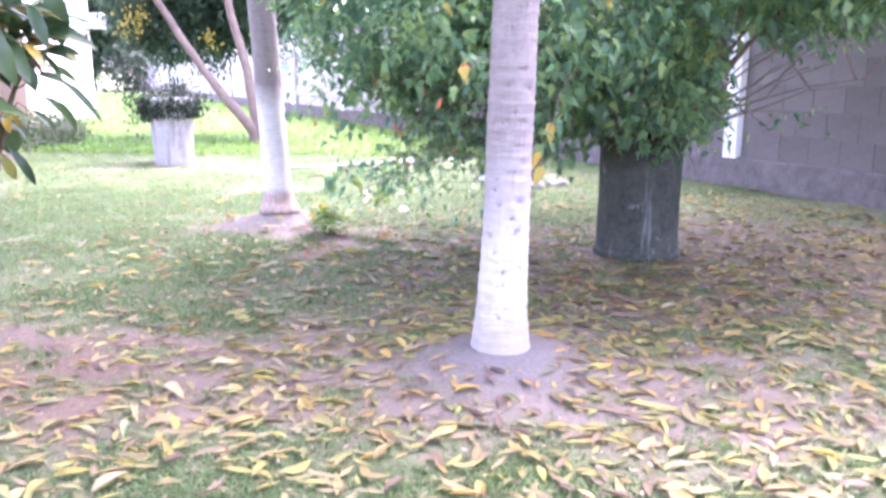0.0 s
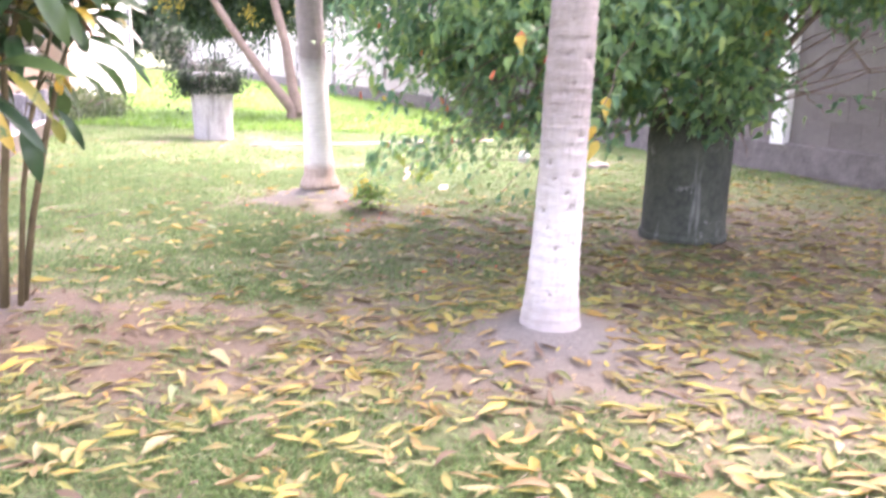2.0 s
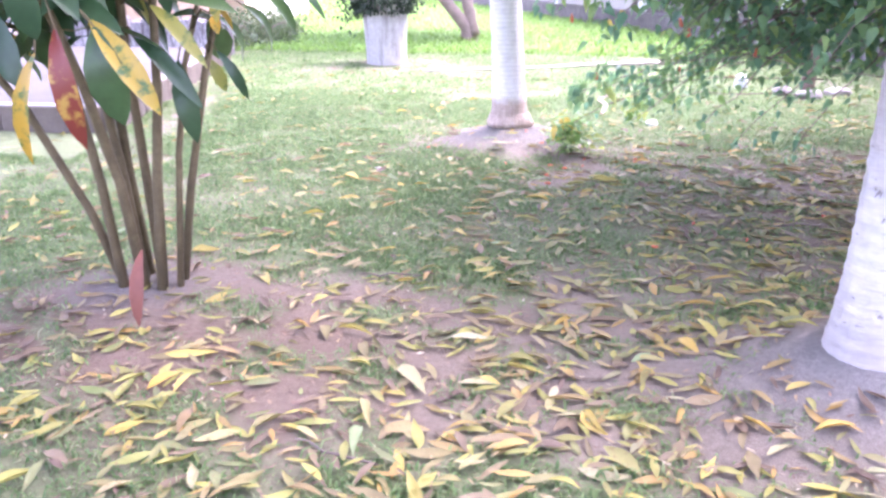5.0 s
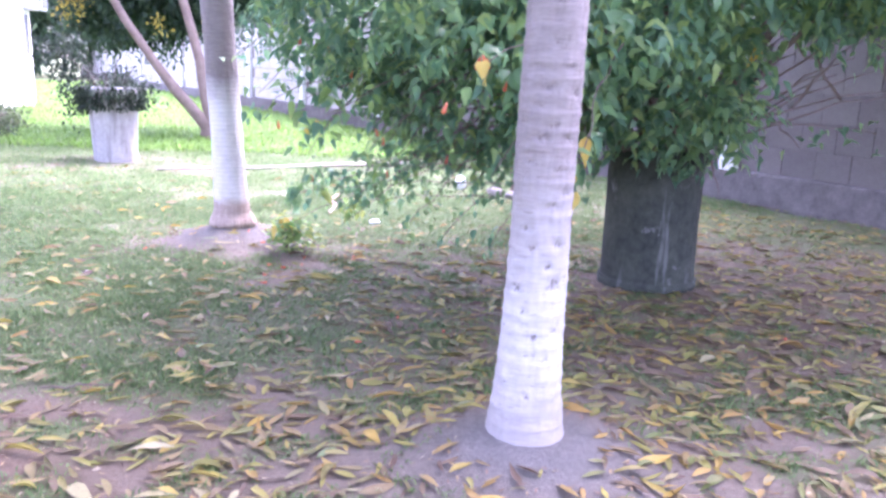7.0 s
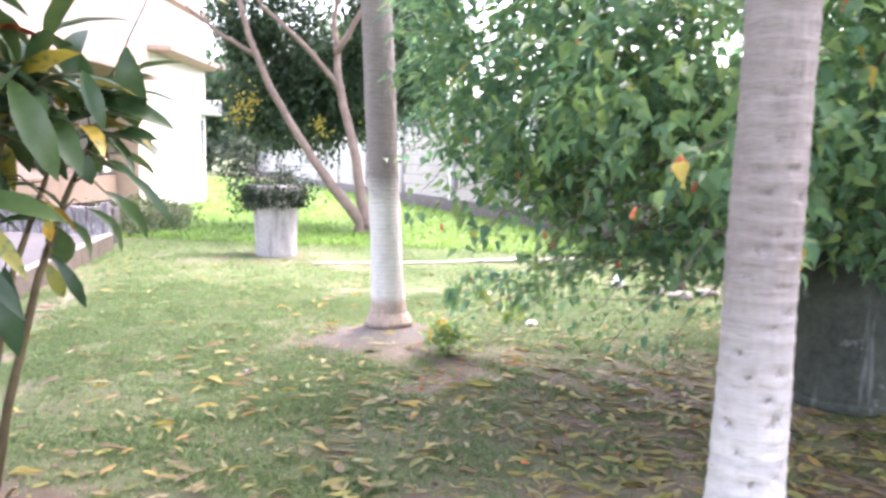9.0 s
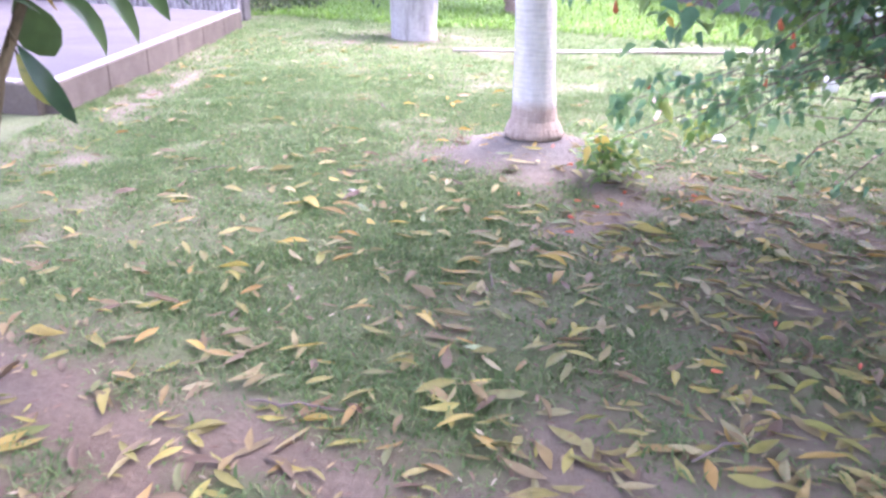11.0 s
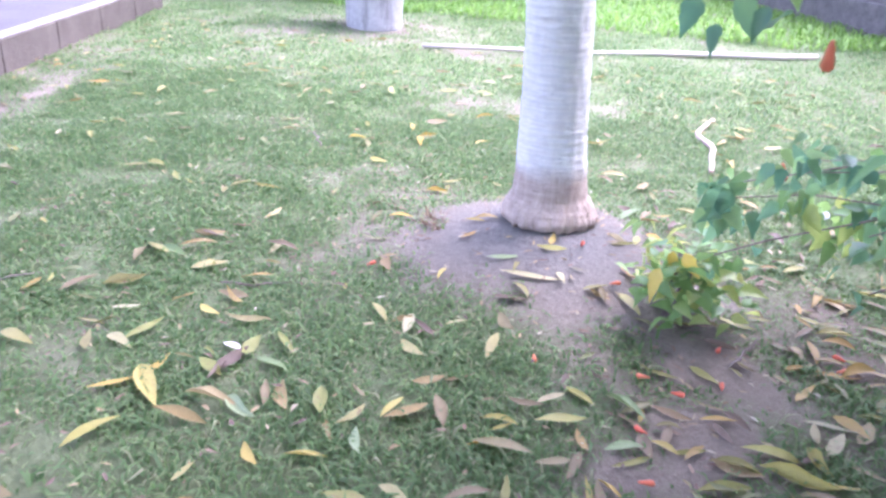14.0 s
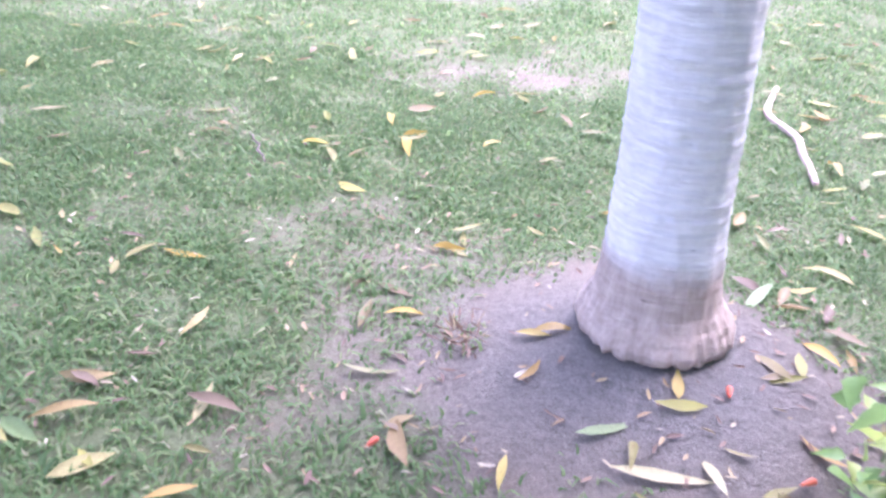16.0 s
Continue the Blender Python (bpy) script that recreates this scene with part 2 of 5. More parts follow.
M_STREAKED = material("streaked_stone", streaked_build)
M_PETAL = rough_surface("dry_pink_petal", (0.52, 0.44, 0.46), (0.66, 0.58, 0.6), 9, 60, 0.7, 0.2)
# Far wall blocks: open-sky brightness and haze put into a paler colour.
M_PALEWALL = rough_surface("sky_bright_far_block", (0.40, 0.375, 0.37), (0.56, 0.535, 0.53), 1.4, 30, 0.92, 0.4)
M_TERRACE = rough_surface("terrace_concrete", (0.065, 0.06, 0.065), (0.105, 0.098, 0.106), 1.5, 30, 0.92, 0.3)
M_KERB = rough_surface("kerb_concrete", (0.075, 0.06, 0.048), (0.16, 0.132, 0.11), 3, 40, 0.9, 0.5)
M_LIP = rough_surface("pale_worn_cement", (0.24, 0.23, 0.235), (0.42, 0.40, 0.41), 6, 40, 0.85, 0.4)
M_PEACH = rough_surface("peach_plaster", (0.66, 0.50, 0.40), (0.74, 0.58, 0.48), 1.2, 30, 0.8, 0.2)
# Darker copy of M_PEACH: the veranda's shade on the parapet is in the colour.
M_SHADEDPEACH = rough_surface("shaded_peach_plaster", (0.25, 0.175, 0.13), (0.35, 0.26, 0.20), 1.6, 30, 0.85, 0.3)
M_PALE = rough_surface("pale_plaster", (0.76, 0.72, 0.68), (0.82, 0.80, 0.77), 1.2, 30, 0.8, 0.2)
M_EAVE = rough_surface("brown_eave", (0.30, 0.22, 0.18), (0.42, 0.33, 0.28), 2, 30)
M_BARK = rough_surface("smooth_brown_bark", (0.17, 0.12, 0.10), (0.33, 0.25, 0.21), 5, 40, 0.85, 0.5, 0.015)
M_DARKBARK = rough_surface("dark_bark", (0.06, 0.05, 0.045), (0.14, 0.11, 0.1), 8, 50, 0.9, 0.6)
M_TWIG = rough_surface("grey_brown_twig", (0.12, 0.09, 0.08), (0.24, 0.19, 0.17), 12, 60, 0.9, 0.4)
M_STEM = rough_surface("grey_green_stem", (0.06, 0.046, 0.024), (0.16, 0.125, 0.062), 10, 60, 0.85, 0.5)
M_POLE = rough_surface("bleached_pole", (0.40, 0.36, 0.31), (0.58, 0.53, 0.47), 4, 50, 0.7, 0.3)
M_ROOT = rough_surface("pale_pink_root", (0.36, 0.26, 0.22), (0.52, 0.41, 0.36), 14, 80, 0.8, 0.4)
M_STONE = rough_surface("grey_stone", (0.2, 0.18, 0.175), (0.36, 0.33, 0.32), 6, 40, 0.9, 0.5)
M_GLASS_DARK = rough_surface("window_shade", (0.10, 0.11, 0.12), (0.16, 0.17, 0.18), 2, 20, 0.2, 0.0)
M_METAL = rough_surface("painted_metal", (0.5, 0.5, 0.5), (0.62, 0.62, 0.62), 4, 40, 0.5, 0.1)
M_BUSH = leaf_material("shrub_leaf", [(0, (0.09, 0.21, 0.128)), (0.4, (0.135, 0.29, 0.158)), (0.8, (0.205, 0.38, 0.168)), (1, (0.35, 0.48, 0.15))], "island", 0.3, 0.62, None, (0.28, 0.43, 0.14))
M_SPRIG = leaf_material("young_shrub_leaf", [(0, (0.16, 0.31, 0.09)), (0.6, (0.27, 0.43, 0.12)), (1, (0.45, 0.48, 0.12))], "island", 0.35, 0.55)
M_BUSHYELLOW = leaf_material("yellowed_leaf", [(0, (0.55, 0.36, 0.03)), (1, (0.62, 0.5, 0.10))], "object")
M_FLOWER = leaf_material("red_petal", [(0, (0.60, 0.09, 0.045)), (1, (0.70, 0.20, 0.08))], "object", 0.5, 0.3)
M_TREELEAF = leaf_material("dark_tree_leaf", [(0, (0.04, 0.085, 0.05)), (0.7, (0.065, 0.13, 0.065)), (1, (0.12, 0.2, 0.075))], "island", 0.4, 0.55)
M_POTLEAF = leaf_material("dark_fine_leaf", [(0, (0.02, 0.04, 0.024)), (0.7, (0.035, 0.065, 0.035)), (1, (0.06, 0.10, 0.045))], "island", 0.45, 0.35)
M_HEDGE = leaf_material("low_bush_leaf", [(0, (0.05, 0.09, 0.035)), (0.6, (0.085, 0.135, 0.05)), (1, (0.15, 0.17, 0.08))], "island", 0.5, 0.4)
M_YFLOWER = leaf_material("yellow_blossom", [(0, (0.6, 0.45, 0.03)), (1, (0.7, 0.6, 0.1))])
M_MANGO = leaf_material("mango_leaf", [(0, (0.03, 0.08, 0.02)), (0.8, (0.06, 0.14, 0.03)), (1, (0.2, 0.26, 0.05))])
M_MANGOYOUNG = leaf_material("young_mango_leaf", [(0, (0.08, 0.15, 0.055)), (0.7, (0.13, 0.21, 0.07)), (1, (0.26, 0.30, 0.1))])
M_CROTON = leaf_material("croton_green", [(0, (0.025, 0.065, 0.03)), (0.6, (0.045, 0.10, 0.035)), (1, (0.065, 0.12, 0.035))], "object", 0.3, 0.25)
M_CROTONYEL = leaf_material("croton_yellow", [(0, (0.42, 0.25, 0.03)), (0.5, (0.36, 0.30, 0.05)), (1, (0.22, 0.24, 0.06))], "object", 0.35, 0.25, (0.07, 0.13, 0.04))
M_CROTONRED = leaf_material("croton_red", [(0, (0.13, 0.018, 0.022)), (1, (0.19, 0.04, 0.025))], "object", 0.35, 0.2, (0.36, 0.22, 0.05))
M_RUST = leaf_material("rust_dry_leaf", [(0, (0.145, 0.042, 0.027)), (1, (0.185, 0.06, 0.036))], "object", 0.6, 0.15)
LITTER = [(0, (0.24, 0.26, 0.06)), (0.15, (0.29, 0.275, 0.075)), (0.25, (0.34, 0.305, 0.11)), (0.34, (0.36, 0.32, 0.17)), (0.42, (0.36, 0.24, 0.045)), (0.52, (0.26, 0.195, 0.085)), (0.64, (0.20, 0.15, 0.075)), (0.74, (0.27, 0.245, 0.08)), (0.88, (0.17, 0.20, 0.075)), (1, (0.31, 0.285, 0.15))]
M_LITTERS = leaf_material("fallen_leaves", LITTER, "island", 0.55, 0.35, fallen=True)
M_LITTERDULL = leaf_material("dull_fallen_leaves", [(0, (0.13, 0.085, 0.06)), (0.25, (0.21, 0.155, 0.085)), (0.45, (0.22, 0.21, 0.05)), (0.62, (0.33, 0.31, 0.07)), (0.74, (0.36, 0.22, 0.05)), (0.88, (0.26, 0.21, 0.10)), (1, (0.15, 0.19, 0.05))], "island", 0.6, 0.3)
M_DRYBROWN = leaf_material("dry_brown_leaf", [(0, (0.13, 0.08, 0.06)), (0.5, (0.25, 0.16, 0.11)), (0.8, (0.36, 0.27, 0.13)), (1, (0.45, 0.40, 0.3))], "island", 0.7, 0.15)
M_GRASS = leaf_material("grass_blade", [(0, (0.105, 0.19, 0.064)), (0.5, (0.148, 0.253, 0.085)), (0.85, (0.205, 0.302, 0.11)), (0.96, (0.28, 0.33, 0.16)), (1, (0.36, 0.35, 0.21))], "island", 0.5, 0.65)
# Lighter than M_GRASS: the sun on the open lawn is put into the colour.
M_LAWN = leaf_material("lush_sunlit_grass_blade", [(0, (0.12, 0.26, 0.03)), (0.6, (0.18, 0.36, 0.05)), (1, (0.28, 0.46, 0.08))], "island", 0.45, 0.5)
M_FROND = leaf_material("palm_frond", [(0, (0.04, 0.1, 0.03)), (1, (0.09, 0.17, 0.05))])


# ---- builders ----
def mesh_object(name, bm, mat, parent=None, label="", smooth=True):
    me = bpy.data.meshes.new(name)
    bm.to_mesh(me)
    bm.free()
    me.materials.append(mat)
    if smooth:
        me.polygons.foreach_set("use_smooth", [True] * len(me.polygons))
    ob = new(name, me)
    ob.parent = parent
    if label:
        ob["label"] = label
    return ob


def part(name, bm, mat, parent, label="", smooth=True):
    return mesh_object(name, bm, mat, parent, label, smooth)


def array_mesh(name, verts, faces, mat, smooth=True):
    """A mesh from arrays of vertices (n, 3) and equal-sized faces (m, k)."""
    me = bpy.data.meshes.new(name)
    k = faces.shape[1]
    me.vertices.add(len(verts))
    me.vertices.foreach_set("co", verts.astype(np.float32).ravel())
    me.loops.add(faces.size)
    me.loops.foreach_set("vertex_index", faces.astype(np.int32).ravel())
    me.polygons.add(len(faces))
    me.polygons.foreach_set("loop_start", np.arange(0, faces.size, k, dtype=np.int32))
    me.polygons.foreach_set("use_smooth", np.full(len(faces), smooth))
    me.update(calc_edges=True)
    me.materials.append(mat)
    return me


def thing(name, at, label, category, group="", kind=""):
    ob = new(name)
    ob.location = at
    return tagged(ob, label, category, group, kind)


def bm_box(bm, centre, size, bevel=0.0, rot=0.0):
    m = Matrix.Translation(centre) @ Matrix.Rotation(rot, 4, "Z") @ Matrix.Diagonal((*size, 1))
    r = bmesh.ops.create_cube(bm, size=1, matrix=m)
    if bevel:
        es = list({e for v in r["verts"] for e in v.link_edges})
        bmesh.ops.bevel(bm, geom=es, offset=bevel, segments=2, affect="EDGES", profile=0.5)
    return bm


def bm_tube(bm, pts, radii, sides=8, cap=True):
    """A tube along points, with a radius at each."""
    pts = [Vector(p) for p in pts]
    rings = []
    side = None
    for i, p in enumerate(pts):
        d = (pts[min(i + 1, len(pts) - 1)] - pts[max(i - 1, 0)]).normalized()
        if side is None:
            side = d.orthogonal().normalized()
        side = (side - d * side.dot(d)).normalized()
        up = d.cross(side)
        rings.append([bm.verts.new(p + (side * math.cos(a) + up * math.sin(a)) * radii[i]) for a in (2 * math.pi * k / sides for k in range(sides))])
    for a, b in zip(rings, rings[1:]):
        for k in range(sides):
            bm.faces.new((a[k], a[(k + 1) % sides], b[(k + 1) % sides], b[k]))
    if cap:
        bm.faces.new(rings[0][::-1])
        bm.faces.new(rings[-1])
    return bm


def bend(a, b, sag=0.0, wiggle=0.0, n=8, rng=random):
    """Points from a to b with a sag and a few wiggles."""
    a, b = Vector(a), Vector(b)
    out = []
    for i in range(n):
        t = i / (n - 1)
        w = Vector((rng.uniform(-1, 1), rng.uniform(-1, 1), rng.uniform(-1, 1))) * wiggle * math.sin(math.pi * t)
        out.append(a.lerp(b, t) + Vector((0, 0, -sag * math.sin(math.pi * t))) + w)
    return out


def leaf_template(kind):
    """Rows along a leaf: (u, half width, lift); gives vertices (x across, y along, z up) and quads."""
    if kind == "lance":
        rows = [(0, 0.02, 0), (0.2, 0.36, 0.01), (0.45, 0.5, 0.03), (0.75, 0.36, 0.02), (1, 0.02, -0.04)]
    elif kind == "heart":
        rows = [(0, 0.06, 0), (0.12, 0.38, 0.0), (0.28, 0.5, -0.01), (0.42, 0.38, -0.04), (0.55, 0.36, -0.07), (0.78, 0.15, -0.14), (1, 0.01, -0.24)]
    elif kind == "strap":
        rows = [(0, 0.06, 0), (0.15, 0.26, 0.04), (0.4, 0.48, 0.04), (0.65, 0.5, -0.04), (0.87, 0.3, -0.16), (1, 0.02, -0.26)]
    elif kind == "small":
        rows = [(0, 0.05, 0), (0.45, 0.5, 0.0), (1, 0.02, -0.08)]
    else:
        rows = [(0, 0.5, 0), (0.55, 0.4, 0.0), (1, 0.02, 0.0)]
    v, f = [], []
    for u, w, z in rows:
        fold = 0.35 * w if kind != "blade" else 0.0
        v += [(-w, u, z, fold), (0, u, z, 0), (w, u, z, fold)]
    for i in range(len(rows) - 1):
        a = 3 * i
        f += [(a, a + 1, a + 4, a + 3), (a + 1, a + 2, a + 5, a + 4)]
    return np.array(v, float), np.array(f)


def leaves(name, kind, pos, along, up, length, width, mat, curl=0.0, rng=np.random):
    """Many leaves in one mesh. pos, along, up: (n, 3); length, width: (n,)."""
    tv, tf = leaf_template(kind)
    n = len(pos)
    along = along / np.linalg.norm(along, axis=1, keepdims=True)
    across = np.cross(along, up)
    across /= np.linalg.norm(across, axis=1, keepdims=True) + 1e-9
    normal = np.cross(across, along)
    c = curl * rng.uniform(-1, 1, n)
    x = tv[None, :, 0] * width[:, None] + (c * length)[:, None] * (tv[None, :, 1] ** 2) * 0.5
    y = tv[None, :, 1] * length[:, None]
    z = tv[None, :, 2] * length[:, None] + tv[None, :, 3] * width[:, None]
    V = pos[:, None, :] + x[..., None] * across[:, None, :] + y[..., None] * along[:, None, :] + z[..., None] * normal[:, None, :]
    F = tf[None] + (np.arange(n) * len(tv))[:, None, None]
    return array_mesh(name, V.reshape(-1, 3), F.reshape(-1, 4), mat)


def unit(n, rng):
    d = rng.normal(size=(n, 3))
    return d / np.linalg.norm(d, axis=1, keepdims=True)


# ---- ground ----
MOUNDS = [(0.33, 4.93, 0.125, 0.38), (-1.58, 8.36, 0.13, 0.42), (-2.42, 5.05, 0.05, 0.4), (1.5, 7.6, -0.06, 1.1)]


def hill(x, y):
    """Ground height at arrays x, y."""
    z = 0.012 * np.sin(1.7 * x + 0.4) * np.cos(1.3 * y) + 0.008 * np.sin(4.1 * x - 2.2 * y)
    for mx, my, h, r in MOUNDS:
        z = z + h * np.exp(-((x - mx) ** 2 + (y - my) ** 2) / (2 * r * r) * 1.6)
    return z


def spot(x, y, cx, cy, rx, ry, turn=0.0):
    c, s = math.cos(turn), math.sin(turn)
    u, w = (x - cx) * c + (y - cy) * s, -(x - cx) * s + (y - cy) * c
    return np.exp(-((u / rx) ** 2 + (w / ry) ** 2))


def wave(x, y, f, seed):
    """Smooth uneven field, about -1 to 1."""
    r = np.random.RandomState(seed)
    out = 0
    for k in range(7):
        a, ph, g = r.uniform(0, 6.28), r.uniform(0, 6.28), f * r.uniform(0.5, 1.8)
        out = out + np.sin(g * (x * math.cos(a) + y * math.sin(a)) + ph + 1.3 * np.sin(g * 0.7 * (x * math.sin(a) - y * math.cos(a)) + ph))
    return out / 4.0


# bare places: x, y, half sizes, turn, depth
BARE = [(0.33, 4.75, 0.95, 0.5, 0.0, 1.3), (-0.5, 4.9, 1.6, 0.45, -0.1, 0.95), (-1.3, 4.3, 1.1, 0.3, 0.0, 0.45), (1.5, 4.7, 1.0, 0.35, 0.0, 0.45), (-2.6, 4.75, 1.4, 0.5, 0.1, 1.1), (-1.42, 8.1, 0.62, 0.5, 0.0, 1.15),
        (1.75, 7.3, 1.8, 1.2, 0.0, 1.15), (3.1, 7.7, 1.3, 1.5, 0.3, 1.0), (-0.95, 7.35, 0.62, 0.75, 0.5, 0.8), (-3.4, 12.4, 1.6, 0.35, 0.1, 0.8), (-2.2, 10.6, 0.7, 0.4, 0.0, 0.55),
        (-5.0, 9.0, 0.35, 1.8, 0.37, 0.8), (1.3, 5.8, 1.5, 0.7, 0.0, 0.6), (-4.1, 13.3, 1.0, 0.6, 0.0, 0.7)]


def grassiness(x, y):
    g = 0.78 + 0.22 * wave(x, y, 1.6, 3) + 0.2 * wave(x, y, 4.0, 5) + 0.16 * wave(x, y, 11.0, 6)
    ux, uy = x + 0.22 * wave(x, y, 2.6, 8), y + 0.22 * wave(x, y, 2.6, 9)
    for cx, cy, rx, ry, t, d in BARE:
        g = g - 0.8 * d * spot(ux, uy, cx, cy, rx, ry, t)
    return np.clip(g, 0, 1)


def grey_soil(x, y):
    return np.clip(1.25 * (spot(x, y, 0.36, 4.85, 0.42, 0.34) + spot(x, y, -1.58, 8.25, 0.42, 0.34) + 0.7 * spot(x, y, -2.42, 5.0, 0.3, 0.25)), 0, 1)


def red_shade_earth(x, y):
    """Reddish soil round two shrubs, partly painted shade under the flowering one."""
    ux, uy = x + 0.2 * wave(x, y, 3.0, 31), y + 0.2 * wave(x, y, 3.0, 32)
    return np.clip(1.2 * spot(ux, uy, -2.3, 4.5, 1.4, 0.95) + spot(ux, uy, 1.8, 6.9, 1.9, 1.5), 0, 1)


def thin_cover(x, y):
    """Grass with the thin sprouts that stand even on the trodden soil."""
    return np.maximum(grassiness(x, y), (0.26 + 0.34 * wave(x, y, 12.0, 41)) * (1 - grey_soil(x, y)))


def build_ground():
    xs = np.concatenate([np.array([-900, -300, -120, -60, -35, -22, -15, -11]), np.arange(-9, 7.01, 0.06), np.array([9, 13, 20, 35, 60, 120, 300, 900])])
    ys = np.concatenate([np.array([-900, -300, -120, -50, -20, -8, -3]), np.arange(-1, 16.01, 0.06), np.array([17, 18.5, 20, 23, 27, 33, 42, 55, 80, 140, 300, 900])])
    X, Y = np.meshgrid(xs, ys)
    near = (X > -10) & (X < 8) & (Y > -3) & (Y < 17)
    Z = np.where(near, hill(X, Y), 0.0)
    V = np.stack([X, Y, Z], -1).reshape(-1, 3)
    w = len(xs)
    i = np.arange(len(ys) - 1)[:, None] * w + np.arange(w - 1)[None]
    F = np.stack([i, i + 1, i + w + 1, i + w], -1).reshape(-1, 4)
    me = array_mesh("ground", V, F, M_GROUND)
    at = me.color_attributes.new("cover", "FLOAT_COLOR", "POINT")
    c = np.ones((len(V), 4), np.float32)
    c[:, 0] = thin_cover(V[:, 0], V[:, 1])
    c[:, 1] = grey_soil(V[:, 0], V[:, 1])
    c[:, 2] = red_shade_earth(V[:, 0], V[:, 1])
    at.data.foreach_set("color", c.ravel())
    return tagged(new("ground", me), "lawn with bare trodden soil patches and soil mounds", "ground", kind="structure")


build_ground()

# ---- perimeter wall ----
WALL_A, WALL_DIR = Vector((3.28, 11.17, 0)), Vector((-0.505, 0.863, 0))
WALL_TURN = math.atan2(WALL_DIR.y, WALL_DIR.x)


def wall_point(s, off=0.0, z=0.0):
    p = WALL_A + WALL_DIR * s + Vector((WALL_DIR.y, -WALL_DIR.x, 0)) * off
    return Vector((p.x, p.y, z))


def build_wall():
    t = 0.15
    s0, s1 = -9.0, 60.0
    plinth = bmesh.new()
    bm_box(plinth, wall_point((s0 + s1) / 2, 0.10, 0.12), (s1 - s0, 0.26, 0.5), 0.02, WALL_TURN)
    wall = mesh_object("wall_east", bm_box(bmesh.new(), wall_point((s0 + s1) / 2, 0.10, 1.4), (s1 - s0, t - 0.03, 2.1), 0, WALL_TURN), M_MORTAR, smooth=False)
    tagged(wall, "weathered grey concrete block perimeter wall on a rubble plinth", "wall", kind="structure")
    part("plinth", plinth, M_RUBBLE, wall, "rough rubble and mortar plinth", False)
    for k in range(11):
        s = 4.46 * k
        part("column", bm_box(bmesh.new(), wall_point(s + 0.08, 0.06, 1.45), (0.2, 0.24, 2.2), 0.008, WALL_TURN), M_WHITE, wall, "white painted concrete column", False)
    return wall


EAST = build_wall()


# ---- house and terrace ----
def build_terrace():
    bm = bmesh.new()
    out = [(-5.0, 8.0), (-6.9, 13.0), (-13.5, 13.0), (-13.5, 7.2)]
    lo = [bm.verts.new((x, y, -0.05)) for x, y in out]
    hi = [bm.verts.new((x, y, 0.2)) for x, y in out]
    bm.faces.new(hi)
    for i in range(4):
        bm.faces.new((lo[i], lo[(i + 1) % 4], hi[(i + 1) % 4], hi[i]))
    bmesh.ops.recalc_face_normals(bm, faces=bm.faces)
    ob = mesh_object("terrace", bm, M_TERRACE, smooth=False)
    tagged(ob, "raised pale concrete terrace with a kerb along its edge", "terrace", kind="structure")
    d = Vector((-1.9, 5.0, 0)).normalized()
    rot = math.atan2(d.y, d.x)
    n = 6
    for i in range(n):
        c = Vector((-5.0, 8.0, 0)) + d * (5.35 * (i + 0.5) / n)
        part("kerb", bm_box(bmesh.new(), (c.x + 0.02, c.y, 0.09), (5.35 / n - 0.008, 0.12, 0.26), 0.012, rot), M_KERB, ob, "weathered kerb block", False)
    c = Vector((-5.0, 8.0, 0)) + d * 2.675
    part("kerb_lip", bm_box(bmesh.new(), (c.x + 0.02, c.y, 0.226), (5.34, 0.10, 0.012), 0.004, rot), M_LIP, ob, "pale worn cement lip", False)
    d2 = Vector((-8.5, -0.8, 0)).normalized()
    for i in range(6):
        c = Vector((-5.0, 8.0, 0)) + d2 * (0.02 + 0.95 * (i + 0.5))
        part("kerb", bm_box(bmesh.new(), (c.x, c.y - 0.02, 0.09), (0.94, 0.12, 0.26), 0.012, math.atan2(d2.y, d2.x)), M_KERB, ob, "", False)
    c = Vector((-5.0, 8.0, 0)) + d2 * 2.95
    part("kerb_lip", bm_box(bmesh.new(), (c.x, c.y - 0.02, 0.226), (5.5, 0.10, 0.012), 0.004, math.atan2(d2.y, d2.x)), M_LIP, ob, "", False)
    return ob


build_terrace()


def build_low_wall():
    rg = random.Random(19)
    ob = thing("low_wall", (-8.55, 13.55, 0), "low rough grey stone wall with pale streaks behind the terrace", "wall")
    core = bm_box(bmesh.new(), (0, 0.05, 0.28), (2.66, 0.2, 0.56), 0.02, 0.12)
    part("core", core, M_RUBBLE, ob, "", False)
    x = -1.32
    while x < 1.3:
        w = rg.uniform(0.10, 0.24)
        bm = bmesh.new()
        h = rg.uniform(0.5, 0.72)
        bm_box(bm, (0, 0, h / 2 - 0.02), (w, 0.14, h), 0.02)
        bmesh.ops.subdivide_edges(bm, edges=bm.edges, cuts=2, use_grid_fill=True)
        for v in bm.verts:
            v.co += Vector((0.3, 1, 0.6)) * 0.03 * noise.noise(v.co * 5 + Vector((x * 7, 0, 0)))
        st = part("stone", bm, M_STREAKED, ob, "", False)
        st.matrix_local = pose(x + w / 2, -0.1 + 0.12 * x, 0, rg.uniform(-3, 3), rg.uniform(-4, 4), math.degrees(0.12))
        x += w + 0.012
    return ob


build_low_wall()


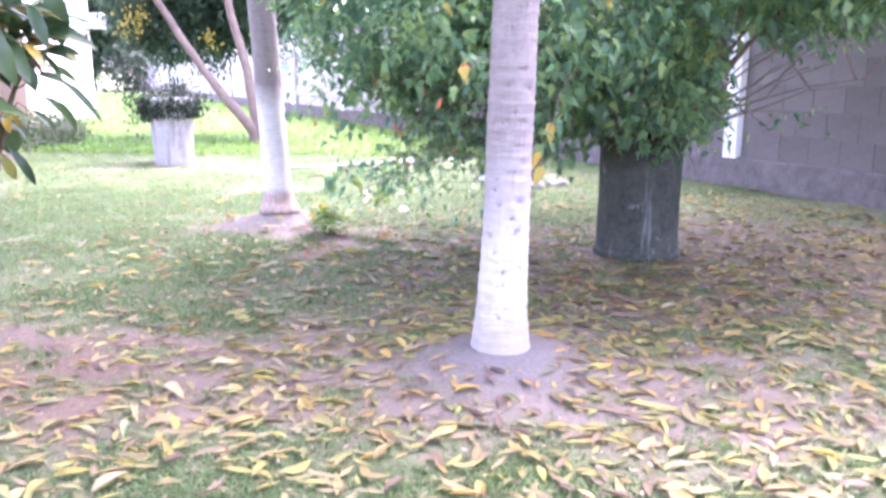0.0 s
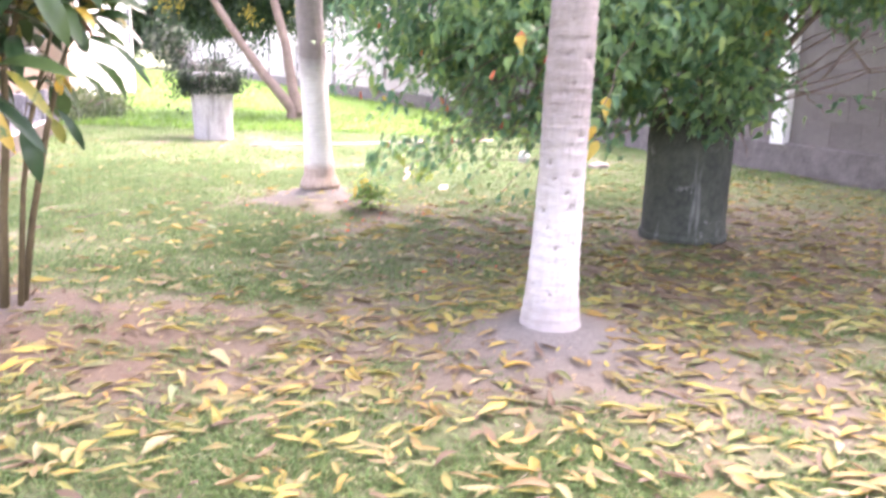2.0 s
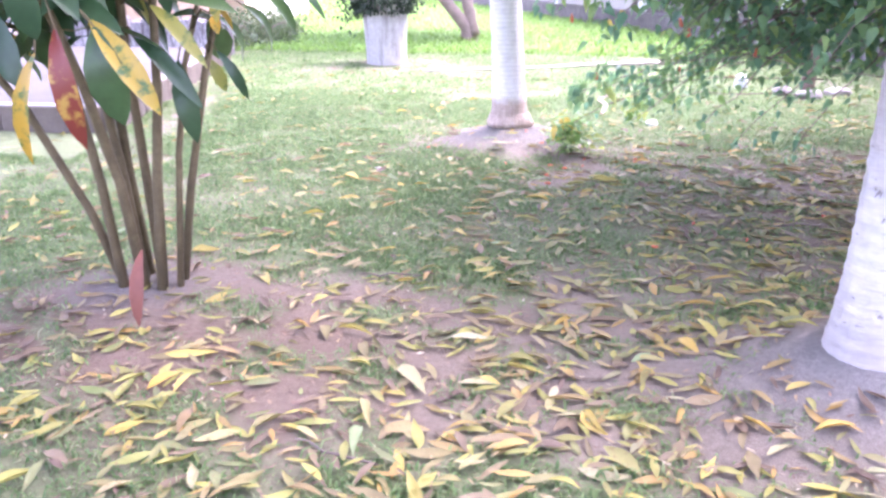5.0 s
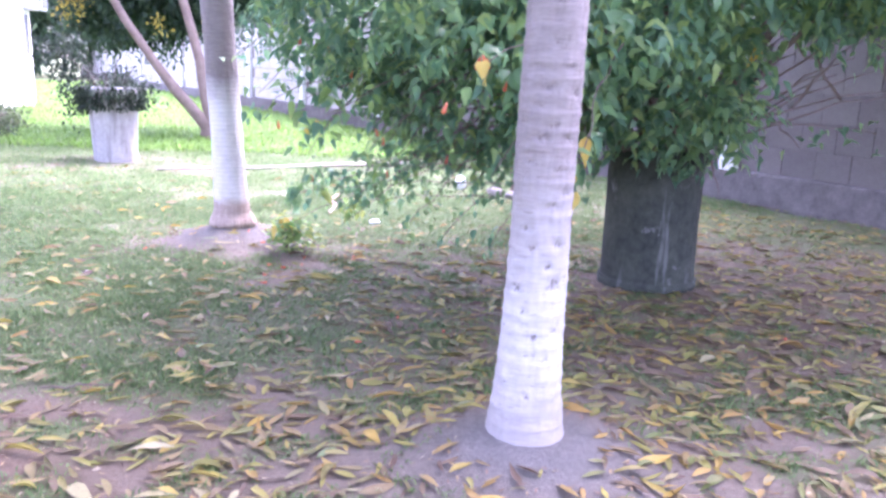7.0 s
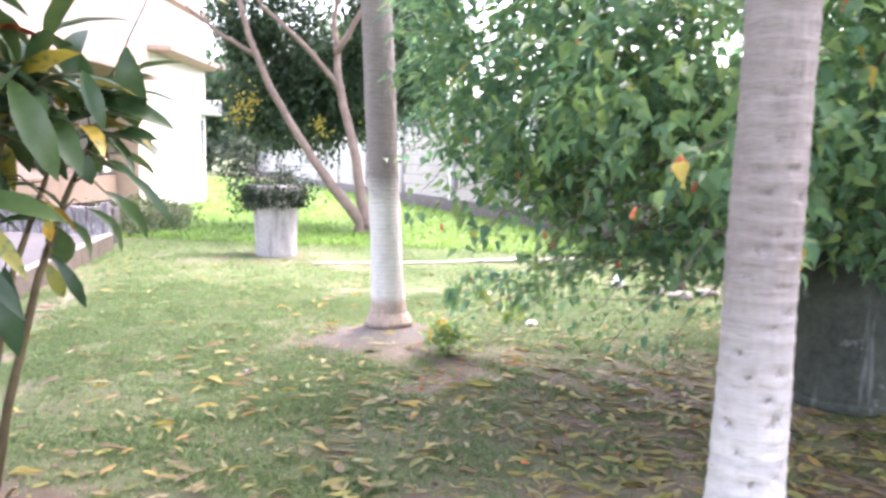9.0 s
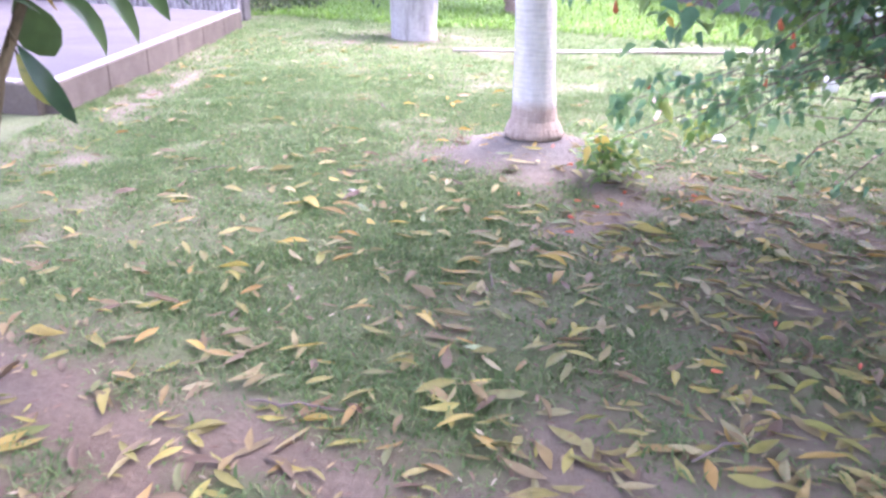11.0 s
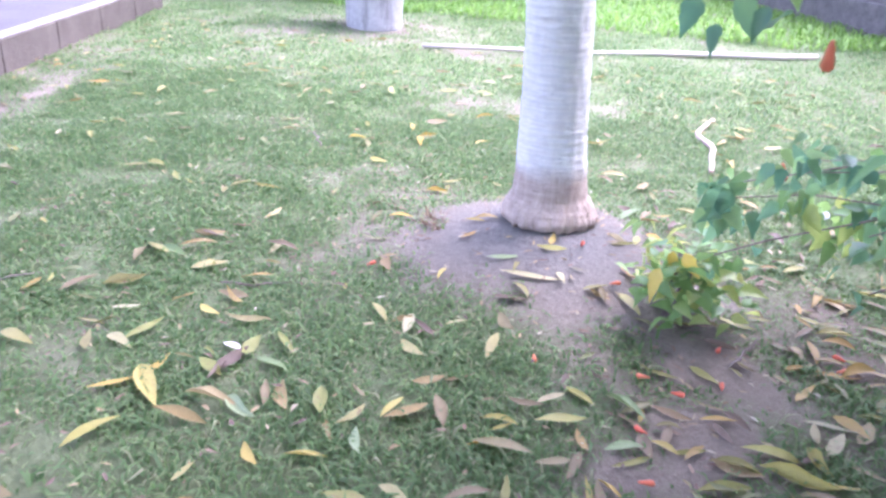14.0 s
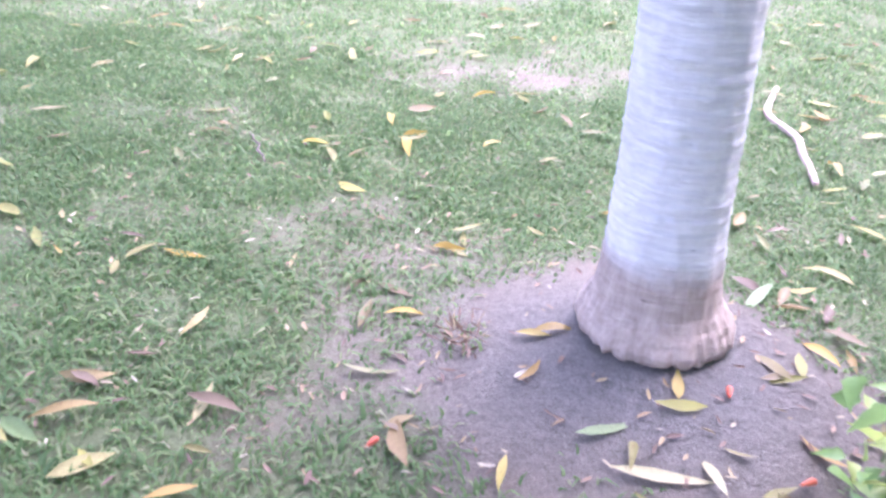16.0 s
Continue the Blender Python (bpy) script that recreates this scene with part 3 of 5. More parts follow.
def build_house():
    h = thing("house", (-10.3, 19.4, 0), "peach and white plastered house with a brown eave", "house")
    d = Vector((-0.9, 5.2, 0)).normalized()
    turn = math.atan2(d.y, d.x)
    back = Vector((-d.y, d.x, 0))

    def loc(s, off, z):
        p = d * s + back * off
        return (p.x, p.y, z)
    part("wall", bm_box(bmesh.new(), loc(3.1, 4, 2.6), (4.4, 8, 5.3), 0, turn), M_PALE, h, "pale sunlit plaster wall", False)
    part("eave", bm_box(bmesh.new(), loc(3.1, -0.25, 3.9), (4.6, 0.7, 0.14), 0.02, turn), M_EAVE, h, "brown concrete eave", False)
    part("roof", bm_box(bmesh.new(), loc(2.65, 4, 5.32), (5.7, 8.4, 0.14), 0.02, turn), M_EAVE, h, "", False)
    win = part("window", bm_box(bmesh.new(), loc(4.85, -0.01, 1.9), (0.34, 0.08, 1.1), 0.01, turn), M_METAL, h, "metal window", False)
    part("pane", bm_box(bmesh.new(), loc(4.85, -0.03, 1.9), (0.24, 0.07, 1.0), 0, turn), M_GLASS_DARK, win, "", False)
    ac = part("air_conditioner", bm_box(bmesh.new(), loc(5.1, -0.22, 2.75), (0.55, 0.5, 0.42), 0.02, turn), M_METAL, h, "boxy window air conditioner", False)
    part("grille", bm_box(bmesh.new(), loc(5.1, -0.475, 2.75), (0.45, 0.02, 0.32), 0.005, turn), M_GLASS_DARK, ac, "", False)
    part("side_wall", bm_box(bmesh.new(), loc(-3.0, 5.4, 2.0), (6.0, 8.0, 4.0), 0, turn), M_PEACH, h, "peach veranda wall", False)
    part("pillar", bm_box(bmesh.new(), loc(0.55, 0.3, 2.0), (0.7, 0.6, 4.0), 0.02, turn), M_PEACH, h, "peach corner pillar", False)
    part("veranda_roof", bm_box(bmesh.new(), loc(-3.1, 1.6, 3.15), (6.6, 4.2, 0.16), 0.02, turn), M_EAVE, h, "brown veranda roof slab", False)
    w2 = part("window", bm_box(bmesh.new(), loc(-2.6, 1.37, 2.1), (1.2, 0.1, 1.2), 0.01, turn), M_METAL, h, "", False)
    part("pane", bm_box(bmesh.new(), loc(-2.6, 1.33, 2.1), (1.08, 0.07, 1.08), 0, turn), M_GLASS_DARK, w2, "", False)
    part("base_course", bm_box(bmesh.new(), loc(-3.0, 1.36, 0.4), (6.0, 0.08, 0.8), 0.01, turn), M_TERRACE, h, "pale tiled base course", False)
    # veranda opening over a low peach parapet, with a white box on the ledge
    part("parapet", bm_box(bmesh.new(), loc(-2.6, 0.55, 0.62), (5.4, 0.14, 0.55), 0.01, turn), M_SHADEDPEACH, h, "peach plastered parapet in a shade-darkened tone", False)
    # Solid dark panel in place of the shade inside the opening.
    part("opening", bm_box(bmesh.new(), loc(-1.15, 1.37, 1.5), (1.5, 0.1, 0.9), 0.01, turn), M_DARKBARK, h, "dark panel standing in for the shaded veranda opening", False)
    part("meter_box", bm_box(bmesh.new(), loc(-0.55, 0.5, 1.12), (0.34, 0.16, 0.3), 0.02, turn), M_WHITE, h, "small white box", False)
    return h


build_house()


# ---- palms ----
SCARS = [(-62, 0.60, 15, 0.045, 0.016), (-95, 0.42, 9, 0.02, 0.012), (-55, 0.44, 8, 0.02, 0.012), (-130, 0.78, 10, 0.02, 0.012), (-40, 1.22, 11, 0.025, 0.014), (-85, 1.38, 16, 0.012, 0.009), (-100, 1.24, 14, 0.012, 0.009),
         (-108, 1.08, 10, 0.015, 0.01), (-80, 0.86, 12, 0.012, 0.01), (-112, 0.72, 12, 0.014, 0.01), (-70, 0.98, 14, 0.01, 0.008), (-125, 1.0, 12, 0.01, 0.008), (-75, 1.55, 18, 0.01, 0.008), (-60, 0.74, 8, 0.02, 0.011), (-100, 0.22, 10, 0.016, 0.008), (-118, 0.5, 7, 0.014, 0.012), (-78, 0.66, 9, 0.016, 0.013), (-72, 0.34, 8, 0.012, 0.009), (-140, 0.58, 8, 0.02, 0.012), (-88, 1.12, 13, 0.012, 0.01), (-66, 1.3, 9, 0.014, 0.01), (-120, 1.3, 12, 0.01, 0.008), (-48, 0.9, 9, 0.02, 0.012), (-58, 1.08, 9, 0.014, 0.012), (-96, 1.5, 16, 0.01, 0.008), (-122, 1.18, 8, 0.012, 0.01)]


def build_palm(x, y, top, r_mid, r_base, flare, lean, mat, rings, label, scars=()):
    rng = random.Random(7)
    p = thing("palm_tree", (x, y, float(hill(np.array([x]), np.array([y]))[0]) - 0.075), label, "palm tree", "palm trees")
    bm = bmesh.new()
    wear = bm.verts.layers.float.new("scar")
    sides, prev = 128, None
    z, zs = 0.0, []
    while z < top:
        zs.append(z)
        z += 0.0085 if z < 1.8 else (0.0125 if z < 2.6 else 0.06)
    for z in zs:
        r = r_mid + (r_base - r_mid) * math.exp(-z / flare)
        k = z / rings
        if z > 0.05:
            r += 0.0035 * (abs((k % 1.0) - 0.5) * 2) ** 3 - 0.002
        cx, cy = lean[0] * z, lean[1] * z
        ring = []
        for i in range(sides):
            a = 2 * math.pi * i / sides
            worn = 0.0
            w = noise.noise(Vector((math.cos(a) * 1.4, math.sin(a) * 1.4, z * 2.2))) * 0.006 + noise.noise(Vector((math.cos(a) * 5, math.sin(a) * 5, z * 16))) * 0.0035
            for sa, sz, sw, sh, sd in scars:
                if abs(z - sz) < 3 * sh:
                    da = (math.degrees(a) - sa + 180) % 360 - 180
                    zz = z - sz + 0.016 * noise.noise(Vector((math.cos(a) * 13, math.sin(a) * 13, z * 9 + sa)))
                    dent = math.exp(-(da / (1.3 * sw)) ** 2 - (zz / (0.6 * sh)) ** 2)
                    w -= sd * dent
                    worn = max(worn, dent * (0.55 + 0.9 * noise.noise(Vector((math.cos(a) * 30, math.sin(a) * 30, z * 50 + sa)))))
            if z < 0.16 and flare < 0.2:
                w += 0.006 * noise.noise(Vector((math.cos(a) * 9, math.sin(a) * 9, z * 6))) + 0.006 * noise.noise(Vector((math.cos(a) * 24, math.sin(a) * 24, z * 30)))
                lip = 0.074 + 0.012 * noise.noise(Vector((math.cos(a) * 4, math.sin(a) * 4, 2.0))) + 0.014 * noise.noise(Vector((math.cos(a) * 31, math.sin(a) * 31, 5.0)))
                w += 0.026 * math.exp(-((z - 0.10) / 0.045) ** 2) * (0.75 + 0.35 * noise.noise(Vector((math.cos(a) * 30, math.sin(a) * 30, 1.0))))
                if z < lip:
                    w -= min(0.045, (lip - z) * 1.8)
            ring.append(bm.verts.new((cx + (r + w) * math.cos(a), cy + (r + w) * math.sin(a), z)))
            ring[-1][wear] = worn
        if prev:
            for i in range(sides):
                bm.faces.new((prev[i], prev[(i + 1) % sides], ring[(i + 1) % sides], ring[i]))
        prev = ring
    part("trunk", bm, mat, p)
    g = np.random.RandomState(3)
    for i in range(12):
        a = 2 * math.pi * i / 12 + 0.2
        pts = [Vector((lean[0] * top + math.cos(a) * q * 2.1, lean[1] * top + math.sin(a) * q * 2.1, top + 0.9 * math.sin(q * 2.3) - 0.9 * q * q)) for q in (0, 0.15, 0.35, 0.55, 0.75, 1)]
        fr = part("frond", bm_tube(bmesh.new(), pts, [0.03, 0.025, 0.02, 0.014, 0.01, 0.004], 5), M_FROND, p)
        q = np.linspace(0.12, 0.98, 34)
        P = np.array([[lean[0] * top + math.cos(a) * t * 2.1, lean[1] * top + math.sin(a) * t * 2.1, top + 0.9 * math.sin(t * 2.3) - 0.9 * t * t] for t in q])
        P = np.concatenate([P, P])
        sd = np.array([[-math.sin(a), math.cos(a), -0.35]] * 34 + [[math.sin(a), -math.cos(a), -0.35]] * 34)
        al = sd + np.array([math.cos(a), math.sin(a), 0]) * 0.5 + g.normal(size=(68, 3)) * 0.08
        lm = leaves("leaflets", "small", P, al, np.tile([0, 0, 1.0], (68, 1)), g.uniform(0.35, 0.55, 68), np.full(68, 0.035), M_FROND)
        lo = new("leaflets", lm)
        lo.parent = fr
    return p


build_palm(0.335, 4.93, 5.6, 0.102, 0.152, 0.22, (0.026, 0.055), M_PALM1, 0.055, "grey palm trunk with worn white lime wash near its base", SCARS)
build_palm(-1.566, 8.36, 6.2, 0.116, 0.186, 0.17, (-0.05, 0.0), M_PALM2, 0.032, "ringed palm trunk lime-washed white above a brown root collar")


# ---- planters ----
def build_planter(x, y, height, r0, r1, mat, label, rim):
    p = thing("planter", (x, y, float(hill(np.array([x]), np.array([y]))[0]) - 0.02), label, "planter", "concrete planters")
    bm = bmesh.new()
    prof = [(r0 - 0.0, 0), (r0 + 0.008, 0.04)] + [(r0 + (r1 - r0) * t, 0.04 + (height - 0.12) * t) for t in (0.15, 0.3, 0.5, 0.7, 0.85, 1)]
    prof += [(r1 + 0.02, height - 0.06), (r1 + 0.025, height), (r1 - 0.05, height + 0.005), (r1 - 0.06, height - 0.12), (0.02, height - 0.12)]
    prev = None
    for r, z in prof:
        ring = []
        for i in range(40):
            a = 2 * math.pi * i / 40
            w = 0.006 * noise.noise(Vector((math.cos(a) * 3, math.sin(a) * 3, z * 5 + x)))
            ring.append(bm.verts.new(((r + w) * math.cos(a), (r + w) * math.sin(a), z)))
        if prev:
            for i in range(40):
                bm.faces.new((prev[i], prev[(i + 1) % 40], ring[(i + 1) % 40], ring[i]))
        prev = ring
    part("pot", bm, mat, p)
    if rim:
        # chipped foot ring
        foot, prev = bmesh.new(), None
        for q, z in ((0.004, 0), (0.02, 0.01), (0.022, 0.06), (0.008, 0.075), (-0.03, 0.075)):
            ring = []
            for i in range(48):
                a = 2 * math.pi * i / 48
                chip = 0.02 * max(0, noise.noise(Vector((math.cos(a) * 4, math.sin(a) * 4, 7.0)))) + 0.006 * noise.noise(Vector((math.cos(a) * 20, math.sin(a) * 20, z * 9)))
                ring.append(foot.verts.new(((r0 + q) * math.cos(a), (r0 + q) * math.sin(a), z - (chip if z > 0.05 else 0))))
            if prev:
                for i in range(48):
                    foot.faces.new((prev[i], prev[(i + 1) % 48], ring[(i + 1) % 48], ring[i]))
            prev = ring
        part("foot_ring", foot, mat, p, "chipped concrete foot ring")
    soil = bmesh.new()
    bmesh.ops.create_circle(soil, cap_ends=True, segments=32, radius=r1 - 0.03, matrix=Matrix.Translation((0, 0, height - 0.08)))
    part("soil", soil, M_DARKBARK, p)
    return p


build_planter(1.47, 7.72, 0.94, 0.315, 0.315, M_MOSSY, "dark weathered concrete planter below the flowering shrub", 0.05)
build_planter(-4.40, 13.15, 1.0, 0.275, 0.325, M_PLANTER, "weathered whitewashed concrete planter with grey stains", 0)


# ---- flowering shrub ----
BLOBS = [(1.3, 7.8, 2.45, 2.1, 1.8, 1.3), (0.5, 6.3, 2.05, 0.9, 0.95, 0.75), (-0.25, 7.3, 2.1, 0.9, 0.85, 0.85), (0.4, 7.4, 1.35, 0.8, 0.65, 0.45),
         (3.1, 7.4, 2.75, 1.4, 1.3, 0.85), (1.45, 7.4, 1.5, 0.75, 0.7, 0.55), (2.1, 6.5, 2.6, 1.2, 0.9, 0.75), (2.7, 8.9, 2.75, 1.4, 1.1, 0.8)]


def build_shrub():
    rng = np.random.RandomState(11)
    pr = random.Random(11)
    s = thing("flowering_shrub", (1.42, 7.72, 0.75), "large sprawling green shrub with red flowers and a few yellow leaves", "shrub")
    o = np.array([1.42, 7.72, 0.75])
    tips, outs = [], []
    for cx, cy, cz, rx, ry, rz in BLOBS:
        n = int(330 * (rx * ry + ry * rz + rx * rz))
        d = unit(n, rng)
        rad = rng.uniform(0.55, 1.0, n) ** 0.6
        p = np.array([cx, cy, cz]) + d * np.array([rx, ry, rz]) * rad[:, None]
        keep = wave(p[:, 0] * 1.0 + p[:, 2] * 0.6, p[:, 1] + p[:, 2], 5.2, 21) > -0.5 - 0.3 * (p[:, 2] < 1.9) - 0.05 * (p[:, 2] > 2.2)
        keep &= ~((p[:, 0] > 2.0) & (p[:, 2] < 1.72 + 0.12 * wave(p[:, 0], p[:, 1], 4.0, 2)))
        keep &= ~((np.abs(p[:, 0] - 0.3 * p[:, 1] + 0.18) < 0.14) & (p[:, 2] < 1.75))
        keep &= (p[:, 0] > -0.95) | (p[:, 2] > 1.25)
        if cy < 6.4 and cx < 1:
            keep &= rng.uniform(size=n) < 0.5
        tips.append(p[keep])
        outs.append(d[keep])
    T, D = np.concatenate(tips), np.concatenate(outs)
    P, A, U = [], [], []
    for t, d in zip(T, D):
        k = rng.randint(7, 13)
        al = d * 0.6 + np.array([0, 0, -0.25]) + rng.normal(size=3) * 0.35
        al /= np.linalg.norm(al)
        u = np.linspace(0, 0.28, k)
        base = t + al * u[:, None] + rng.normal(size=(k, 3)) * 0.025
        dirs = al * 0.8 + rng.normal(size=(k, 3)) * np.array([0.8, 0.8, 0.35]) + np.array([0, 0, -0.18])
        P.append(base)
        A.append(dirs)
        U.append(np.tile([0, 0, 1.0], (k, 1)) + d * 0.5 + rng.normal(size=(k, 3)) * 0.3)
    P, A, U = np.concatenate(P), np.concatenate(A), np.concatenate(U)
    L = rng.uniform(0.045, 0.106, len(P))
    crown = new("crown", leaves("crown", "heart", P - o, A, U, L, L * rng.uniform(0.45, 0.64, len(P)), M_BUSH))
    crown.parent = s
    tagged(crown, kind="stuff")
    for i in range(16):
        cx, cy, cz, rx, ry, rz = BLOBS[i % len(BLOBS)]
        a = pr.uniform(0, 6.28)
        e = Vector((cx + rx * 0.7 * math.cos(a), cy + ry * 0.7 * math.sin(a), cz + pr.uniform(-0.5, 0.5) * rz)) - Vector(o)
        b = Vector((0.2 * math.cos(a), 0.2 * math.sin(a), 0.02))
        part("branch", bm_tube(bmesh.new(), bend(b, e, -0.35, 0.05, 9, pr), [0.022 - 0.002 * k for k in range(9)], 6), M_TWIG, s)
    return s


build_shrub()


def gz(x, y):
    return float(hill(np.array([x]), np.array([y]))[0])


def leaf_part(name, parent, base, tip, width, mat, up=(0, 0, 1), kind="strap", label=""):
    """One leaf as an object of its own, from base to tip."""
    b, t = np.array(base, float), np.array(tip, float)
    me = leaves(name, kind, b[None], (t - b)[None], np.array([up], float), np.array([np.linalg.norm(t - b)]), np.array([width]), mat)
    ob = new(name, me)
    ob.parent = parent
    if label:
        ob["label"] = label
    return ob


# sprigs and blossoms of the shrub
def dress_shrub(s):
    rng = np.random.RandomState(23)
    pr = random.Random(23)
    o = Vector(s.location)
    sprigs = [((0.6, 7.6, 0.95), (-1.08, 7.9, 0.22)), ((0.5, 7.7, 0.9), (-0.98, 8.04, 0.45)), ((0.4, 7.6, 0.9), (-0.63, 7.75, 0.45)), ((0.7, 7.4, 0.9), (0.05, 7.6, 0.25)),
              ((0.8, 7.3, 0.95), (0.35, 7.5, 0.18)), ((-0.2, 7.2, 1.5), (-0.75, 6.9, 0.85)), ((0.3, 6.8, 1.4), (-0.35, 6.5, 0.95)), ((0.1, 7.0, 1.3), (-0.45, 7.1, 0.75)),
              ((-0.4, 7.4, 1.9), (-1.35, 7.75, 1.4)), ((-0.4, 7.4, 1.7), (-1.25, 7.9, 1.15)), ((0.6, 6.2, 1.5), (0.15, 5.25, 1.36)), ((0.7, 6.5, 1.2), (0.25, 6.1, 0.85)),
              ((0.9, 7.2, 1.2), (0.75, 6.7, 0.7)), ((1.9, 7.5, 1.0), (2.6, 7.1, 1.05)), ((0.2, 7.5, 1.0), (-0.3, 7.9, 0.6)), ((0.9, 6.4, 1.5), (0.55, 5.38, 1.05))]
    for k in range(13):
        a = Vector((pr.uniform(0.2, 1.2), pr.uniform(7.0, 8.3), pr.uniform(0.85, 1.3)))
        sprigs.append((tuple(a), (a.x - pr.uniform(0.3, 1.0), a.y + pr.uniform(-0.35, 0.35), a.z - pr.uniform(0.1, 0.55))))
    for k, (a, b) in enumerate(sprigs):
        a, b = Vector(a) - o, Vector(b) - o
        pts = bend(a, b, -0.06, 0.03, 8, pr)
        part("twig", bm_tube(bmesh.new(), pts, [0.0058 - 0.0005 * i for i in range(8)], 5), M_TWIG, s)
        n = 20 if k < 16 else 26
        u = rng.uniform(0.3, 1.02, n) ** 0.7
        P = np.array([a.lerp(b, float(t)) for t in u]) + rng.normal(size=(n, 3)) * 0.05
        A = np.array((b - a).normalized()) * 0.5 + rng.normal(size=(n, 3)) * 0.7 + np.array([0, 0, -0.5])
        L = rng.uniform(0.045, 0.09, n) * (1.0 if k < 16 else 0.75)
        ob = new("sprig_leaves", leaves("sprig_leaves", "heart", P, A, np.tile([0, 0, 1.0], (n, 1)) + rng.normal(size=(n, 3)) * 0.3, L, L * 0.66, M_BUSH))
        ob.parent = s
        tagged(ob, kind="stuff")
    # rooted sprig beside the palm mound
    q = Vector((-1.1, 7.93, gz(-1.1, 7.93)))
    n = 210
    P = np.array(q) - np.array(o) + rng.normal(size=(n, 3)) * np.array([0.075, 0.07, 0.062]) + np.array([0.05, 0, 0.14])
    A = rng.normal(size=(n, 3)) * np.array([1, 1, 0.4]) + np.array([0, 0, 0.1])
    L = rng.uniform(0.045, 0.085, n)
    ob = new("sprig_leaves", leaves("sprig_leaves", "heart", P, A, np.tile([0, 0, 1.0], (n, 1)) + rng.normal(size=(n, 3)) * 0.4, L, L * 0.62, M_SPRIG))
    ob.parent = s
    tagged(ob, kind="stuff")
    for k in range(5):
        e = q + Vector((pr.uniform(-0.08, 0.12), pr.uniform(-0.08, 0.08), 0.22))
        part("twig", bm_tube(bmesh.new(), bend(q - o - Vector((0, 0, 0.02)), e - o, 0, 0.01, 5, pr), [0.005, 0.0045, 0.004, 0.003, 0.002], 5), M_TWIG, s)
    # sprays that hang in front of the lawn: twig ends, leaf size, leaf count, spread
    sprays = [((0.15, 6.55, 1.45), (-0.62, 6.22, 1.06), 0.09, 14, 0.06), ((-0.2, 7.0, 1.4), (-1.06, 6.94, 1.09), 0.085, 13, 0.05), ((-0.1, 6.95, 1.35), (-0.8, 6.84, 1.12), 0.1, 12, 0.05), ((0.3, 7.5, 0.75), (-0.82, 7.7, 0.61), 0.085, 30, 0.05),
              ((0.5, 7.55, 0.62), (-0.98, 7.84, 0.47), 0.1, 46, 0.05), ((0.4, 7.7, 0.5), (-0.65, 8.17, 0.36), 0.1, 44, 0.055), ((0.3, 7.7, 0.7), (-0.57, 7.85, 0.53), 0.09, 34, 0.06), ((0.4, 7.6, 0.8), (-0.74, 8.1, 0.54), 0.08, 30, 0.05), ((0.6, 7.4, 0.9), (-0.34, 7.5, 0.78), 0.055, 34, 0.1), ((0.5, 7.3, 1.0), (-0.25, 7.35, 0.9), 0.055, 36, 0.11), ((0.55, 7.4, 0.7), (-0.3, 7.6, 0.68), 0.06, 30, 0.07)]
    for k, (a, b, size, n, wide) in enumerate(sprays):
        a, b = Vector(a) - o, Vector(b) - o
        pts = bend(a, b, -0.05, 0.03, 8, pr)
        part("twig", bm_tube(bmesh.new(), pts, [0.0048 - 0.00045 * i for i in range(8)], 5), M_TWIG, s)
        # leaves in small whorls along the twig, the fullest at its tip
        whorls = [(1.0, 0.56), (0.88, 0.2), (0.76, 0.14), (0.62, 0.1), (0.48, 0.1)]
        for u, share in whorls:
            m = max(3, int(n * 1.05 * share))
            f = u * 7
            c = pts[min(6, int(f))].lerp(pts[min(6, int(f)) + 1], f - min(6, int(f)))
            P = np.array(c) + rng.normal(size=(m, 3)) * wide * (0.85 if u == 1 else 0.55)
            A = rng.normal(size=(m, 3)) * 0.55 + np.array([-0.15, -0.1, -0.7])
            L = rng.uniform(0.55, 1.1, m) * size * 0.95
            ob = new("sprig_leaves", leaves("sprig_leaves", "heart", P, A, np.tile([0, -0.6, 0.8], (m, 1)) + rng.normal(size=(m, 3)) * 0.35, L, L * 0.55, M_SPRIG if (k + int(u * 10)) % 3 == 0 else M_BUSH))
            ob.parent = s
            tagged(ob, kind="stuff")
    # fine dead twigs in the low middle of the shrub
    for k in range(80):
        a = Vector((pr.uniform(0.1, 1.1), pr.uniform(7.2, 7.7), pr.uniform(0.85, 1.4)))
        d = Vector((pr.uniform(-1.0, 0.2), pr.uniform(-0.6, 0.3), pr.uniform(-0.35, 0.15)))
        part("twig", bm_tube(bmesh.new(), bend(a - o, a + d * 0.9 - o, 0.05, 0.04, 6, pr), [0.006, 0.0055, 0.005, 0.004, 0.003, 0.002], 4), M_TWIG, s)
    # bare branches towards the wall
    bare = [((1.6, 7.7, 0.95), (3.35, 8.3, 1.30)), ((1.6, 7.7, 1.0), (2.7, 8.6, 1.55)), ((2.5, 8.1, 1.15), (3.0, 8.2, 1.65)), ((2.9, 8.2, 1.22), (2.5, 8.4, 1.7)),
            ((1.7, 7.6, 1.0), (2.9, 7.8, 1.75)), ((3.3, 8.3, 1.3), (3.05, 8.3, 1.75)), ((3.35, 8.3, 1.3), (3.7, 8.2, 1.7)), ((1.72, 7.6, 0.9), (1.84, 7.5, 0.6)), ((2.2, 7.9, 1.1), (2.5, 7.9, 0.9))]
    for k in range(13):
        f = k / 12
        bare.append(((1.5 + 0.2 * f, 7.7, 0.86), (1.75 + 1.3 * f + pr.uniform(-0.15, 0.15), 7.7 + pr.uniform(-0.2, 0.9), 1.95 - 0.55 * f + pr.uniform(-0.25, 0.25))))
